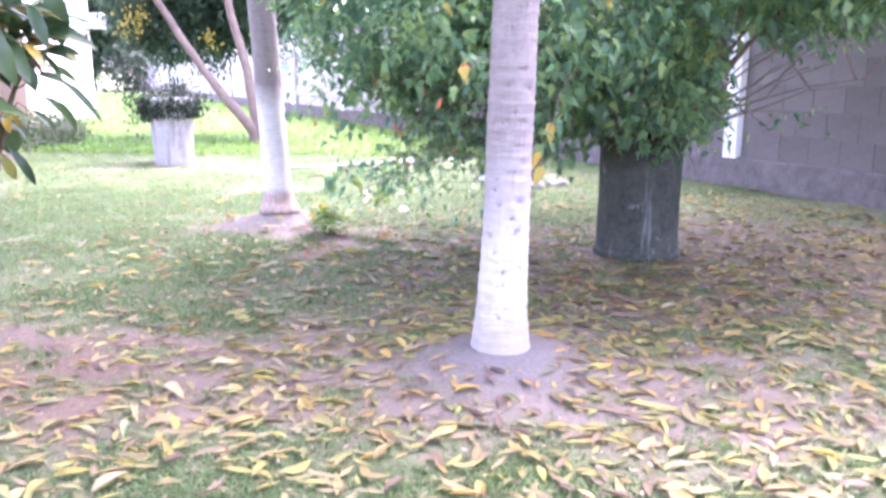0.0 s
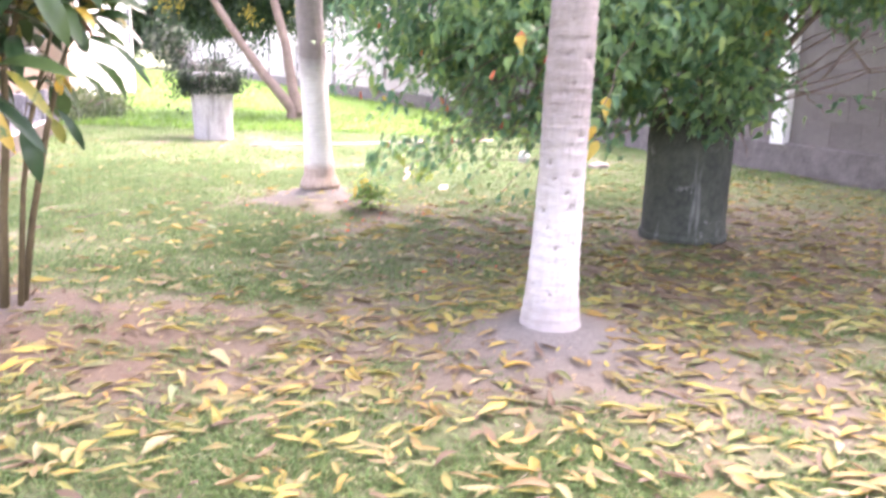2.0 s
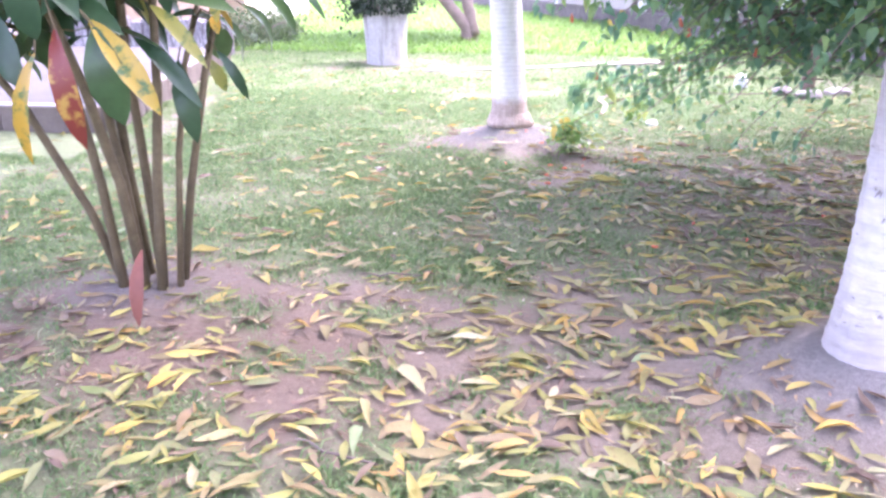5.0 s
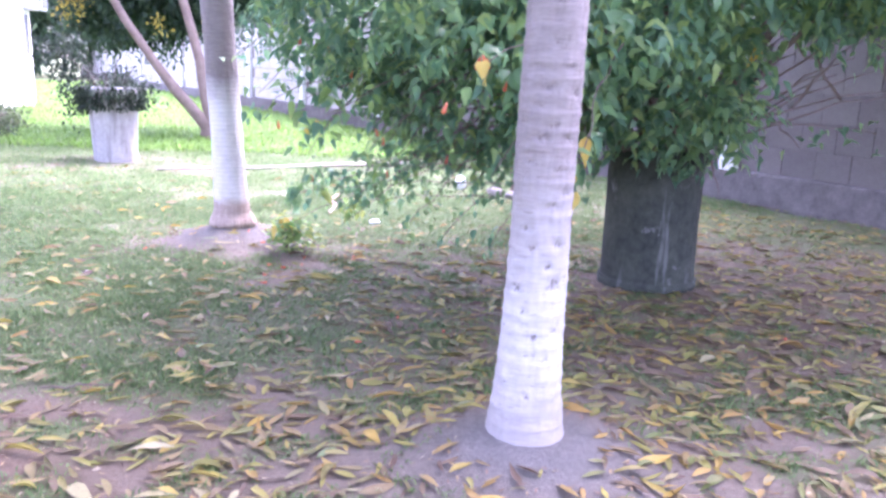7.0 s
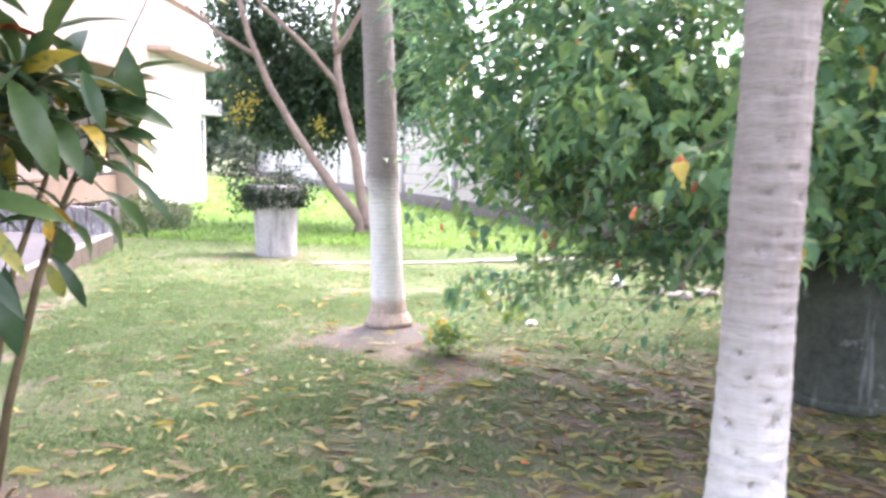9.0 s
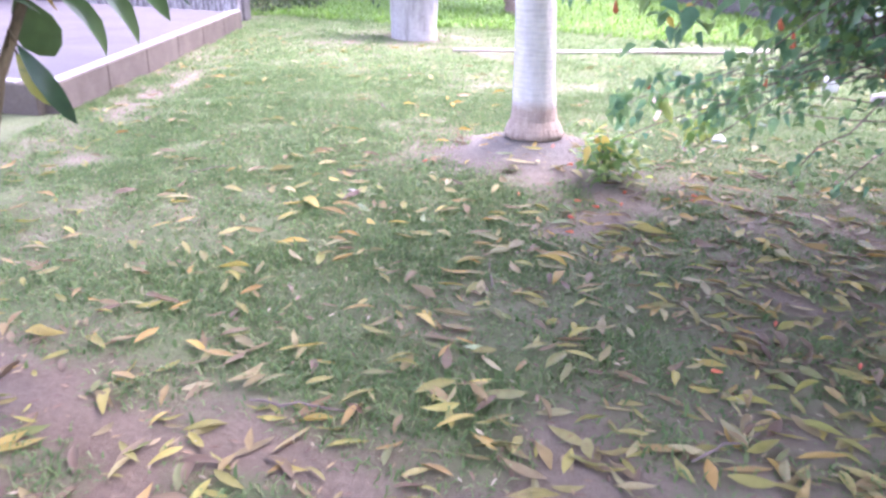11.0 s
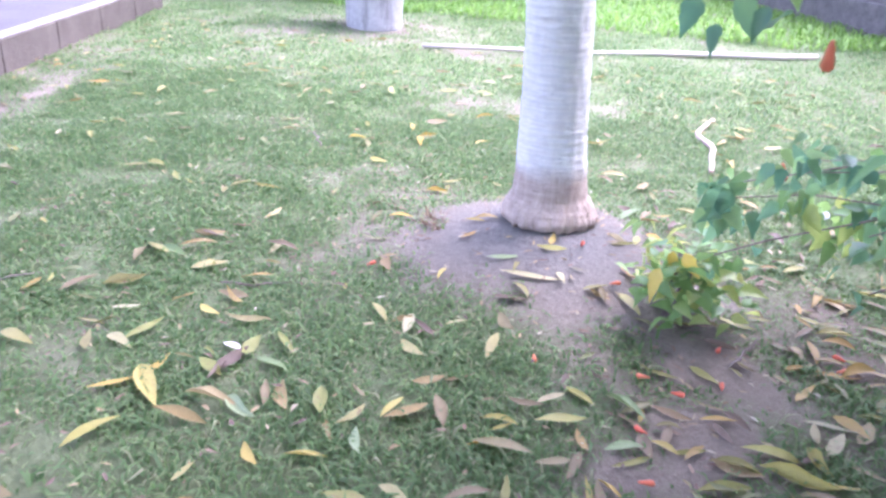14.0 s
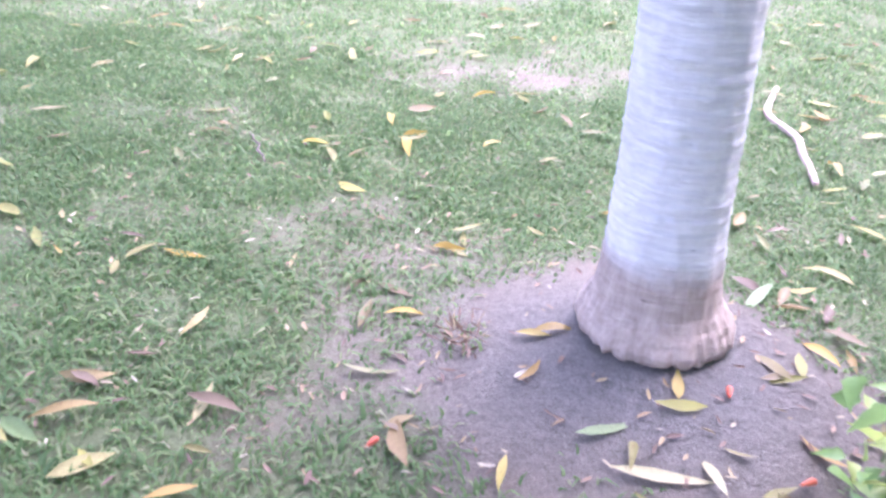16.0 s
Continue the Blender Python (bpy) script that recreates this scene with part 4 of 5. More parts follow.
    for a, b in bare:
        part("branch", bm_tube(bmesh.new(), bend(Vector(a) - o, Vector(b) - o, -0.05, 0.03, 8, pr), [0.012 - 0.0012 * i for i in range(8)], 6), M_TWIG, s)
    # red blossoms and yellow leaves
    flowers = [(0.15, 5.26, 1.40), (0.165, 5.25, 1.385), (0.14, 5.25, 1.39), (0.03, 5.45, 1.22), (-0.55, 6.9, 1.62), (-0.65, 7.0, 1.45), (-0.5, 6.9, 1.32), (-0.15, 6.6, 1.25), (1.0, 6.9, 1.45), (1.35, 6.8, 1.62), (1.3, 7.0, 1.32), (0.0, 6.7, 1.5),
               (-0.35, 6.7, 1.02), (-0.3, 6.6, 0.98), (-0.8, 7.0, 1.5), (1.8, 7.0, 1.55), (-0.95, 7.6, 1.75), (0.3, 6.0, 1.3), (-0.2, 6.2, 1.9), (0.8, 5.9, 2.0), (1.6, 6.3, 1.85), (-0.5, 7.1, 2.0), (0.05, 7.0, 0.85), (-0.92, 6.91, 1.03), (-0.78, 6.82, 1.07), (-0.87, 7.76, 0.61), (-0.34, 7.58, 0.68)]
    for k, f in enumerate(flowers):
        bm = bmesh.new()
        d = Vector((pr.uniform(-0.4, 0.4), pr.uniform(-0.4, 0.4), -1)).normalized()
        q = Vector(f) - o
        bm_tube(bm, [q, q + d * 0.01, q + d * 0.025, q + d * 0.04, q + d * 0.048], [0.003, 0.006, 0.008, 0.0105, 0.006], 7)
        part("flower", bm, M_FLOWER, s, "small hanging red flower" if k == 0 else "")
    yellow = [(0.16, 5.24, 1.38), (0.13, 5.24, 1.375), (0.52, 5.35, 0.97), (0.58, 5.5, 1.1), (0.54, 5.36, 0.9), (1.7, 6.7, 1.52), (1.25, 6.6, 2.05), (-0.7, 7.0, 1.8), (-0.55, 6.8, 1.9), (-0.85, 7.2, 1.95), (0.0, 6.3, 1.75), (-1.13, 7.8, 0.24), (-1.07, 7.8, 0.3),
              (-0.95, 7.5, 1.9), (0.95, 6.3, 1.9), (2.3, 6.6, 1.95), (-0.6, 7.3, 1.35), (0.9, 5.9, 1.75), (-1.1, 7.85, 0.28), (-0.61, 6.3, 1.08), (-0.66, 6.28, 1.04)]
    for f in yellow:
        q = Vector(f) - o
        L = pr.uniform(0.08, 0.13) if f[1] > 6.45 or f[0] > -0.5 else 0.05
        leaf_part("yellow_leaf", s, q, q + Vector((pr.uniform(-0.6, 0.6), pr.uniform(-0.6, 0.1), -0.8)).normalized() * L, L * 0.42, M_BUSHYELLOW, (pr.uniform(-0.4, 0.4), -1, 0.4), "heart")


dress_shrub(bpy.data.objects["flowering_shrub"])


# ---- long-leaved shrub with many stems ----
def build_croton():
    rng = random.Random(5)
    base = Vector((-2.42, 5.0, 0.0))
    c = thing("variegated_shrub", base, "many-stemmed shrub with long green, yellow and red leaves", "shrub")
    stems = [[(-2.50, 5.0), (-2.60, 0.35), (-2.77, 0.78), (-2.95, 1.15), (-3.05, 1.45)], [(-2.47, 4.95), (-2.51, 0.49), (-2.61, 1.0), (-2.70, 1.4), (-2.75, 1.75)],
             [(-2.44, 5.05), (-2.48, 0.45), (-2.55, 0.8), (-2.58, 1.2), (-2.55, 1.6)], [(-2.38, 4.97), (-2.40, 0.5), (-2.41, 0.9), (-2.40, 1.3), (-2.38, 1.85)],
             [(-2.36, 5.06), (-2.36, 0.5), (-2.34, 0.95), (-2.28, 1.4), (-2.2, 1.95)], [(-2.31, 4.98), (-2.27, 0.5), (-2.24, 0.85), (-2.25, 1.2), (-2.15, 1.6)],
             [(-2.26, 5.03), (-2.2, 0.6), (-2.18, 0.94), (-2.17, 1.2), (-2.18, 1.5)], [(-2.29, 5.1), (-2.22, 0.45), (-2.17, 0.9), (-2.19, 1.19), (-2.22, 1.5)],
             [(-2.45, 5.1), (-2.5, 0.5), (-2.55, 0.95), (-2.75, 1.5), (-2.85, 2.0)]]
    tops = []
    for k, st in enumerate(stems):
        y0 = st[0][1]
        spread = (-0.35, 0.12, 0.2, -0.55, -0.2, 0.2, 0.45, 0.65, 0.3)[k]
        pts = [Vector((st[0][0], y0, 0.0)) - base]
        for i, (x, z) in enumerate(st[1:]):
            pts.append(Vector((x, y0 + spread * ((i + 1) / 4.0) ** 2, z)) - base)
        r = rng.uniform(0.013, 0.021)
        part("stem", bm_tube(bmesh.new(), pts, [r * 1.15, r, r * 0.9, r * 0.75, r * 0.45], 8), M_STEM, c)
        tops.append(pts)
    n = 0
    for k, pts in enumerate(tops):
        for i in range(26 if k in (0, 1, 2, 3, 8) else 16):
            t = rng.uniform(0.25, 1.0)
            p = pts[2].lerp(pts[3], t * 2) if t < 0.5 else pts[3].lerp(pts[4], t * 2 - 1)
            a = i * 2.4 + rng.uniform(-0.4, 0.4)
            L = rng.uniform(0.2, 0.34)
            drop = rng.uniform(-0.7, 0.0) if p.z < 1.3 else rng.uniform(-0.6, 0.6)
            d = Vector((math.cos(a), math.sin(a), drop)).normalized()
            q = p + d * 0.06
            tip = q + d * L
            if tip.z < (0.98 if k in (0, 1, 2, 3, 8) else 1.16) or (tip.x > 0.35 and tip.z < 1.45):
                continue
            pick = rng.random()
            mat = M_CROTON if pick < 0.78 else (M_CROTONYEL if pick < 0.95 else M_CROTONRED)
            part("leaf_stalk", bm_tube(bmesh.new(), [p, q], [0.004, 0.003], 4), M_STEM, c)
            leaf_part("leaf", c, q, tip, L * rng.uniform(0.22, 0.3), mat, (rng.uniform(-0.3, 0.3), rng.uniform(-0.3, 0.3), 1))
            n += 1
        for i in range(24):
            p = pts[4] + Vector((rng.uniform(-0.12, 0.12), rng.uniform(-0.12, 0.12), rng.uniform(-0.12, 0.25)))
            a = i * 2.4
            d = Vector((math.cos(a), math.sin(a), rng.uniform(-0.5, 0.9))).normalized()
            L = rng.uniform(0.24, 0.36)
            leaf_part("leaf", c, pts[4].lerp(p, 0.5), p + d * L, L * 0.28, M_CROTON if rng.random() < 0.8 else M_CROTONYEL, (rng.uniform(-0.3, 0.3), rng.uniform(-0.3, 0.3), 1))
    # broad leaves that close the canopy
    for i in range(170):
        pts = tops[rng.choice((0, 1, 2, 3, 4, 5, 8, 8, 1))]
        p = pts[3].lerp(pts[4], rng.uniform(-0.25, 1.05))
        a = rng.uniform(0, 6.28)
        d = Vector((math.cos(a), math.sin(a), rng.uniform(-0.75, 0.15))).normalized()
        L = rng.uniform(0.24, 0.36)
        tip = p + d * (L + 0.08)
        if tip.z < 1.08 or (tip.x > 0.42 and tip.z < 1.3):
            continue
        pick = rng.random()
        leaf_part("leaf", c, p + d * 0.08, tip, L * rng.uniform(0.26, 0.34), M_CROTON if pick < 0.84 else M_CROTONYEL, (rng.uniform(-0.4, 0.4), rng.uniform(-0.6, 0.2), 1))
    for i in range(70):
        pts = tops[rng.choice((0, 0, 1, 1, 2, 8, 3))]
        p = pts[2].lerp(pts[3], rng.uniform(0.45, 1.1))
        a = rng.uniform(0, 6.28)
        d = Vector((math.cos(a), math.sin(a), rng.uniform(-0.6, 0.1))).normalized()
        L = rng.uniform(0.24, 0.34)
        tip = p + d * (L + 0.05)
        if tip.z < 0.93 or tip.x > 0.15:
            continue
        part("leaf_stalk", bm_tube(bmesh.new(), [p, p + d * 0.05], [0.004, 0.003], 4), M_STEM, c)
        leaf_part("leaf", c, p + d * 0.05, tip, L * rng.uniform(0.27, 0.36), M_CROTON if rng.random() < 0.8 else M_CROTONYEL, (rng.uniform(-0.4, 0.4), rng.uniform(-0.6, 0.2), 1))
    # leaves that hang clearly apart
    hung = [((-2.07, 4.52, 1.15), (-1.83, 4.47, 0.91), 0.08, M_CROTONYEL), ((-2.04, 4.5, 1.13), (-1.97, 4.46, 0.84), 0.12, M_CROTON), ((-2.1, 4.4, 1.13), (-2.03, 4.33, 0.79), 0.075, M_CROTONRED), ((-2.19, 4.4, 1.06), (-2.29, 4.33, 0.72), 0.06, M_CROTONYEL),
            ((-2.28, 5.56, 1.1), (-2.23, 5.78, 0.9), 0.075, M_CROTON), ((-2.1, 5.48, 1.15), (-2.03, 5.7, 0.96), 0.075, M_CROTON), ((-2.04, 5.5, 1.22), (-1.9, 5.65, 1.04), 0.07, M_CROTON), ((-2.22, 5.4, 1.09), (-2.18, 5.46, 0.92), 0.11, M_CROTON),
            ((-2.24, 5.39, 0.94), (-2.17, 5.42, 0.8), 0.06, M_CROTONYEL), ((-2.13, 5.3, 0.98), (-2.01, 5.33, 0.79), 0.05, M_CROTON), ((-1.88, 5.35, 1.32), (-1.65, 5.37, 1.13), 0.04, M_CROTON), ((-2.18, 5.1, 0.96), (-2.08, 5.0, 0.68), 0.09, M_CROTON),
            ((-2.05, 4.8, 1.18), (-1.83, 4.75, 1.02), 0.055, M_CROTONYEL), ((-2.25, 4.95, 1.06), (-1.98, 4.93, 0.85), 0.065, M_CROTON), ((-2.09, 4.3, 1.31), (-2.09, 4.28, 1.11), 0.1, M_CROTON), ((-2.12, 4.85, 1.2), (-1.76, 4.8, 1.22), 0.08, M_CROTON),
            ((-1.96, 5.2, 1.38), (-1.89, 5.2, 1.27), 0.07, M_CROTON), ((-2.05, 5.5, 1.33), (-1.92, 5.5, 1.31), 0.05, M_CROTON), ((-2.46, 4.5, 1.2), (-2.29, 4.4, 0.98), 0.1, M_CROTON), ((-1.95, 5.05, 1.2), (-1.93, 5.0, 1.12), 0.04, M_CROTONYEL), ((-2.0, 5.1, 1.13), (-1.96, 5.05, 1.08), 0.04, M_CROTONYEL),
            ((-2.02, 5.96, 2.2), (-1.73, 5.96, 2.1), 0.06, M_CROTONYEL), ((-1.99, 5.6, 1.8), (-1.96, 5.6, 1.48), 0.12, M_CROTON), ((-1.97, 4.9, 1.6), (-1.78, 4.85, 1.32), 0.1, M_CROTON), ((-1.78, 5.0, 1.64), (-1.68, 4.95, 1.47), 0.06, M_CROTON), ((-2.05, 5.6, 1.44), (-1.88, 5.6, 1.46), 0.07, M_CROTON), ((-2.2, 5.6, 1.58), (-1.8, 5.6, 1.54), 0.1, M_CROTON),
            ((-2.22, 4.78, 0.29), (-2.18, 4.62, 0.06), 0.055, M_RUST)]
    for a, b, w, mat in hung:
        a, b = Vector(a), Vector(b)
        near = min((Vector(q) for pts in tops for q in [pts[i].lerp(pts[i + 1], u) for i in (1, 2, 3) for u in (0.2, 0.5, 0.8)]), key=lambda q: (q + base - a).length)
        if mat is not M_RUST:
            part("leaf_stalk", bm_tube(bmesh.new(), [near, (near + a - base) / 2 + Vector((0, 0, 0.05)), a - base], [0.005, 0.004, 0.003], 5), M_STEM, c)
        leaf_part("leaf", c, a - base, b - base, w, mat, (0.3, -0.8, 0.9), "strap", "rusty dry leaf" if mat is M_RUST else "")
    return c


build_croton()


# ---- forked tree over the lawn ----
def crown_leaves(name, blobs, density, size, mat, seed, parent, origin, kind="small", gap=-0.5, freq=2.0):
    rng = np.random.RandomState(seed)
    P, A = [], []
    for cx, cy, cz, rx, ry, rz in blobs:
        n = int(density * (rx * ry + ry * rz + rx * rz))
        d = unit(n, rng)
        p = np.array([cx, cy, cz]) + d * np.array([rx, ry, rz]) * (rng.uniform(0.35, 1.0, n) ** 0.5)[:, None]
        keep = wave(p[:, 0] + 0.7 * p[:, 2], p[:, 1] - 0.5 * p[:, 2], freq, seed) > gap
        p, d = p[keep], d[keep]
        k = 6
        c = np.repeat(p, k, 0) + rng.normal(size=(len(p) * k, 3)) * size * 1.1
        P.append(c)
        A.append(np.repeat(d, k, 0) * 0.4 + rng.normal(size=(len(c), 3)) * 0.8 + np.array([0, 0, -0.6]))
    P, A = np.concatenate(P), np.concatenate(A)
    L = rng.uniform(0.7, 1.35, len(P)) * size
    ob = new(name, leaves(name, kind, P - np.array(origin), A, np.tile([0, 0, 1.0], (len(P), 1)) + rng.normal(size=P.shape) * 0.5, L, L * 0.45, mat))
    ob.parent = parent
    return tagged(ob, kind="stuff")


def build_forked_tree():
    o = Vector((-4.05, 16.5, 0))
    t = thing("forked_tree", o, "forked tree with smooth brown limbs and dense dark crown", "tree")
    pr = random.Random(4)
    limbs = [([(-4.05, 16.5, -0.05), (-4.16, 16.45, 0.28), (-4.98, 16.2, 1.4), (-5.62, 15.9, 2.58), (-6.0, 15.7, 3.7), (-6.15, 15.6, 4.9)], [0.14, 0.11, 0.075, 0.062, 0.05, 0.03]),
             ([(-4.02, 16.5, 0.1), (-4.1, 16.5, 0.6), (-4.26, 16.45, 1.6), (-4.5, 16.4, 2.6), (-4.6, 16.4, 3.8), (-4.3, 16.4, 5.0)], [0.12, 0.1, 0.08, 0.07, 0.05, 0.03]),
             ([(-4.5, 16.4, 2.6), (-5.0, 16.0, 3.3), (-5.6, 15.6, 3.9), (-6.0, 15.2, 4.6)], [0.05, 0.045, 0.035, 0.02]),
             ([(-4.55, 16.4, 3.2), (-4.1, 16.2, 3.8), (-3.5, 16.0, 4.6)], [0.06, 0.05, 0.03]),
             ([(-6.1, 16.5, 3.2), (-6.6, 16.2, 3.5), (-7.2, 16.0, 4.0)], [0.05, 0.04, 0.03])]
    for k, (pts, rad) in enumerate(limbs):
        fine, fr = [], []
        for i in range(len(pts) - 1):
            for q in range(4):
                fine.append(Vector(pts[i]).lerp(Vector(pts[i + 1]), q / 4) - o + Vector((pr.uniform(-1, 1), pr.uniform(-1, 1), 0)) * 0.02)
                fr.append(rad[i] + (rad[i + 1] - rad[i]) * q / 4)
        fine.append(Vector(pts[-1]) - o)
        fr.append(rad[-1])
        part("trunk" if k < 2 else "limb", bm_tube(bmesh.new(), fine, fr, 12), M_BARK, t)
    blobs = [(-5.2, 18.2, 4.3, 1.9, 1.3, 2.0), (-6.6, 17.9, 3.0, 0.9, 1.0, 1.2), (-4.8, 18.0, 2.7, 1.5, 1.0, 0.95), (-3.6, 17.8, 3.6, 1.2, 1.0, 1.3), (-6.0, 18.1, 2.3, 1.2, 0.9, 0.75), (-6.9, 17.8, 4.4, 0.7, 0.9, 1.0), (-5.3, 16.6, 5.2, 1.6, 1.0, 0.7)]
    crown_leaves("crown", blobs, 300, 0.13, M_TREELEAF, 31, t, o, gap=-0.42, freq=3.4)
    crown_leaves("hanging_foliage", [(-6.2, 16.9, 1.9, 0.8, 0.5, 0.5), (-5.0, 17.2, 1.75, 0.9, 0.5, 0.4), (-3.7, 17.0, 1.9, 0.8, 0.5, 0.5)], 130, 0.1, M_TREELEAF, 33, t, o, gap=0.0, freq=4.0)
    rng = np.random.RandomState(8)
    for cx, cz in ((-6.6, 2.35), (-6.45, 2.15), (-6.75, 2.15), (-6.35, 2.4), (-5.05, 1.95), (-4.0, 2.1)):
        n = 40
        P = np.array([cx, 16.9, cz]) + rng.normal(size=(n, 3)) * np.array([0.09, 0.08, 0.12])
        b = new("blossom", leaves("blossom", "small", P - np.array(o), rng.normal(size=(n, 3)), rng.normal(size=(n, 3)), np.full(n, 0.07), np.full(n, 0.05), M_YFLOWER))
        b.parent = t
    return t


build_forked_tree()


def build_pot_plant():
    o = Vector((-4.42, 13.15, 0.88))
    t = thing("potted_plant", o, "dark fine-leaved plant spilling over a planter rim", "plant")
    pr = random.Random(9)
    for k in range(26):
        a = k * 2.4
        e = Vector((math.cos(a) * pr.uniform(0.25, 0.6), math.sin(a) * pr.uniform(0.25, 0.6), pr.uniform(-0.15, 0.55)))
        part("stem", bm_tube(bmesh.new(), bend((0.1 * math.cos(a), 0.1 * math.sin(a), 0), e, -0.12, 0.02, 6, pr), [0.009, 0.008, 0.007, 0.006, 0.004, 0.002], 5), M_DARKBARK, t)
    crown_leaves("foliage", [(o.x, o.y, o.z + 0.05, 0.42, 0.42, 0.12), (o.x + 0.1, o.y, o.z + 0.2, 0.15, 0.15, 0.14), (o.x - 0.45, o.y - 0.2, o.z - 0.05, 0.14, 0.14, 0.35), (o.x - 0.6, o.y, o.z + 0.5, 0.3, 0.25, 0.3), (o.x + 0.48, o.y, o.z - 0.0, 0.1, 0.1, 0.2)],
                 700, 0.06, M_POTLEAF, 12, t, o, gap=-0.9, freq=6)
    rng = np.random.RandomState(13)
    n = 2600
    a = rng.uniform(0, 6.283, n)
    r = rng.uniform(0.24, 0.42, n)
    P = np.stack([r * np.cos(a), r * np.sin(a), rng.uniform(-0.14, 0.15, n) - 0.08 * np.abs(wave(a * 2, a, 3.0, 4))], 1)
    A = np.stack([np.cos(a), np.sin(a), -1.2 + 0 * a], 1) + rng.normal(size=(n, 3)) * 0.5
    L = rng.uniform(0.04, 0.09, n)
    ob = new("trailing_leaves", leaves("trailing_leaves", "small", P, A, rng.normal(size=(n, 3)), L, L * 0.4, M_POTLEAF))
    ob.parent = t
    tagged(ob, kind="stuff")
    return t


build_pot_plant()


# ---- overhanging mango tree ----
def build_mango():
    o = Vector((3.6, 0.2, 0))
    t = thing("mango_tree", o, "broad mango tree with leafy crown shading the lawn", "tree")
    pr = random.Random(14)
    part("trunk", bm_tube(bmesh.new(), bend((0, 0, -0.1), (-0.2, 0.3, 2.6), 0, 0.03, 8, pr), [0.3, 0.25, 0.22, 0.21, 0.2, 0.2, 0.19, 0.18], 14), M_DARKBARK, t)
    # Crown clumps stay out of view, placed to shade lawn, wall and terrace.
    crown = [(4.4, -0.2, 5.2, 2.6, 2.2, 1.3), (-1.4, 0.6, 4.9, 2.6, 2.2, 0.8), (4.9, 10.2, 4.6, 2.2, 2.4, 0.9), (-4.6, 6.4, 4.8, 2.4, 2.4, 0.8), (-2.7, 4.4, 4.6, 2.4, 2.0, 0.8), (-2.5, 3.2, 4.4, 2.2, 1.8, 0.8), (-3.7, 5.2, 4.3, 1.6, 1.6, 0.7), (-1.9, 5.9, 4.4, 1.3, 1.2, 0.6),
             (3.4, 12.0, 5.6, 1.8, 1.6, 0.8), (-2.8, 10.8, 5.7, 2.2, 1.6, 0.7), (-6.6, 10.6, 5.3, 2.4, 2.4, 0.8), (-9.0, 11.2, 5.5, 1.8, 2.0, 0.8)]
    for cx, cy, cz, rx, ry, rz in crown:
        e = Vector((cx, cy, cz)) - o
        part("limb", bm_tube(bmesh.new(), bend((-0.2, 0.3, 2.5), e, -0.5, 0.1, 9, pr), [0.13 - 0.013 * i for i in range(9)], 9), M_DARKBARK, t)
        for k in range(5):
            a = 1.26 * k + cx
            part("twig", bm_tube(bmesh.new(), bend(e, e + Vector((rx * 0.7 * math.cos(a), ry * 0.7 * math.sin(a), rz * 0.3)), -0.1, 0.05, 5, pr), [0.025, 0.02, 0.016, 0.012, 0.006], 6), M_DARKBARK, t)
    hang = [(-2.12, 3.88, 1.83), (-2.02, 3.92, 1.86), (-1.9, 3.85, 1.9)]
    for h in hang:
        part("twig", bm_tube(bmesh.new(), bend((-2.2, 2.6, 3.9), h, -0.02, 0.03, 8, pr), [0.012 - 0.001 * i for i in range(8)], 5), M_TWIG, t)
    rng = np.random.RandomState(15)
    hang += [(-2.45, 4.0, 2.06), (-2.5, 4.1, 2.1), (-2.36, 3.8, 2.05)]
    for h in hang[3:]:
        part("twig", bm_tube(bmesh.new(), bend((-2.2, 3.2, 4.0), h, -0.02, 0.03, 8, pr), [0.012 - 0.001 * i for i in range(8)], 5), M_TWIG, t)
    n = 44
    P = np.array(hang)[rng.choice(6, n, p=(0.25, 0.25, 0.2, 0.1, 0.1, 0.1))] + rng.normal(size=(n, 3)) * 0.05 + np.array([0, 0, 0.06])
    A = rng.normal(size=(n, 3)) * 0.35 + np.array([0, 0, -1.0])
    L = rng.uniform(0.11, 0.18, n)
    hl = new("hanging_leaves", leaves("hanging_leaves", "lance", P, A, rng.normal(size=(n, 3)), L, L * 0.24, M_MANGOYOUNG, 0.15, rng))
    hl.parent = t
    tagged(hl, kind="stuff")
    crown_leaves("crown", crown, 44, 0.2, M_MANGO, 44, t, o, "lance", -0.3, 1.4)
    return t


build_mango()


# ---- far trees beyond the wall ----
def build_woods():
    ob = thing("far_trees", (0, 55, 0), "hazy band of trees beyond the perimeter wall", "trees", kind="stuff")
    rng = np.random.RandomState(61)
    blobs = []
    for k in range(24):
        x = -42 + k * 3.4 + rng.uniform(-1, 1)
        y = 52 - 0.9 * (x + 20) if x > -14 else 58 + rng.uniform(-3, 6)
        y = max(y, 16.0)
        high = 1.0 if x < -10 else 0.45
        blobs.append((x, y, high * rng.uniform(4.0, 6.0), rng.uniform(2.4, 3.6), 2.2, high * rng.uniform(3.2, 5.0)))
    crown_leaves("foliage", blobs, 34, 0.5, M_TREELEAF, 62, ob, (0, 55, 0), gap=-1.2)
    return ob


build_woods()


# ---- loose things on the lawn ----
def smooth_line(pts, rounds=2):
    """Corners cut off a line, twice over."""
    pts = [Vector(p) for p in pts]
    for _ in range(rounds):
        pts = [pts[0]] + [q for a, b in zip(pts, pts[1:]) for q in (a.lerp(b, 0.25), a.lerp(b, 0.75))] + [pts[-1]]
    return pts


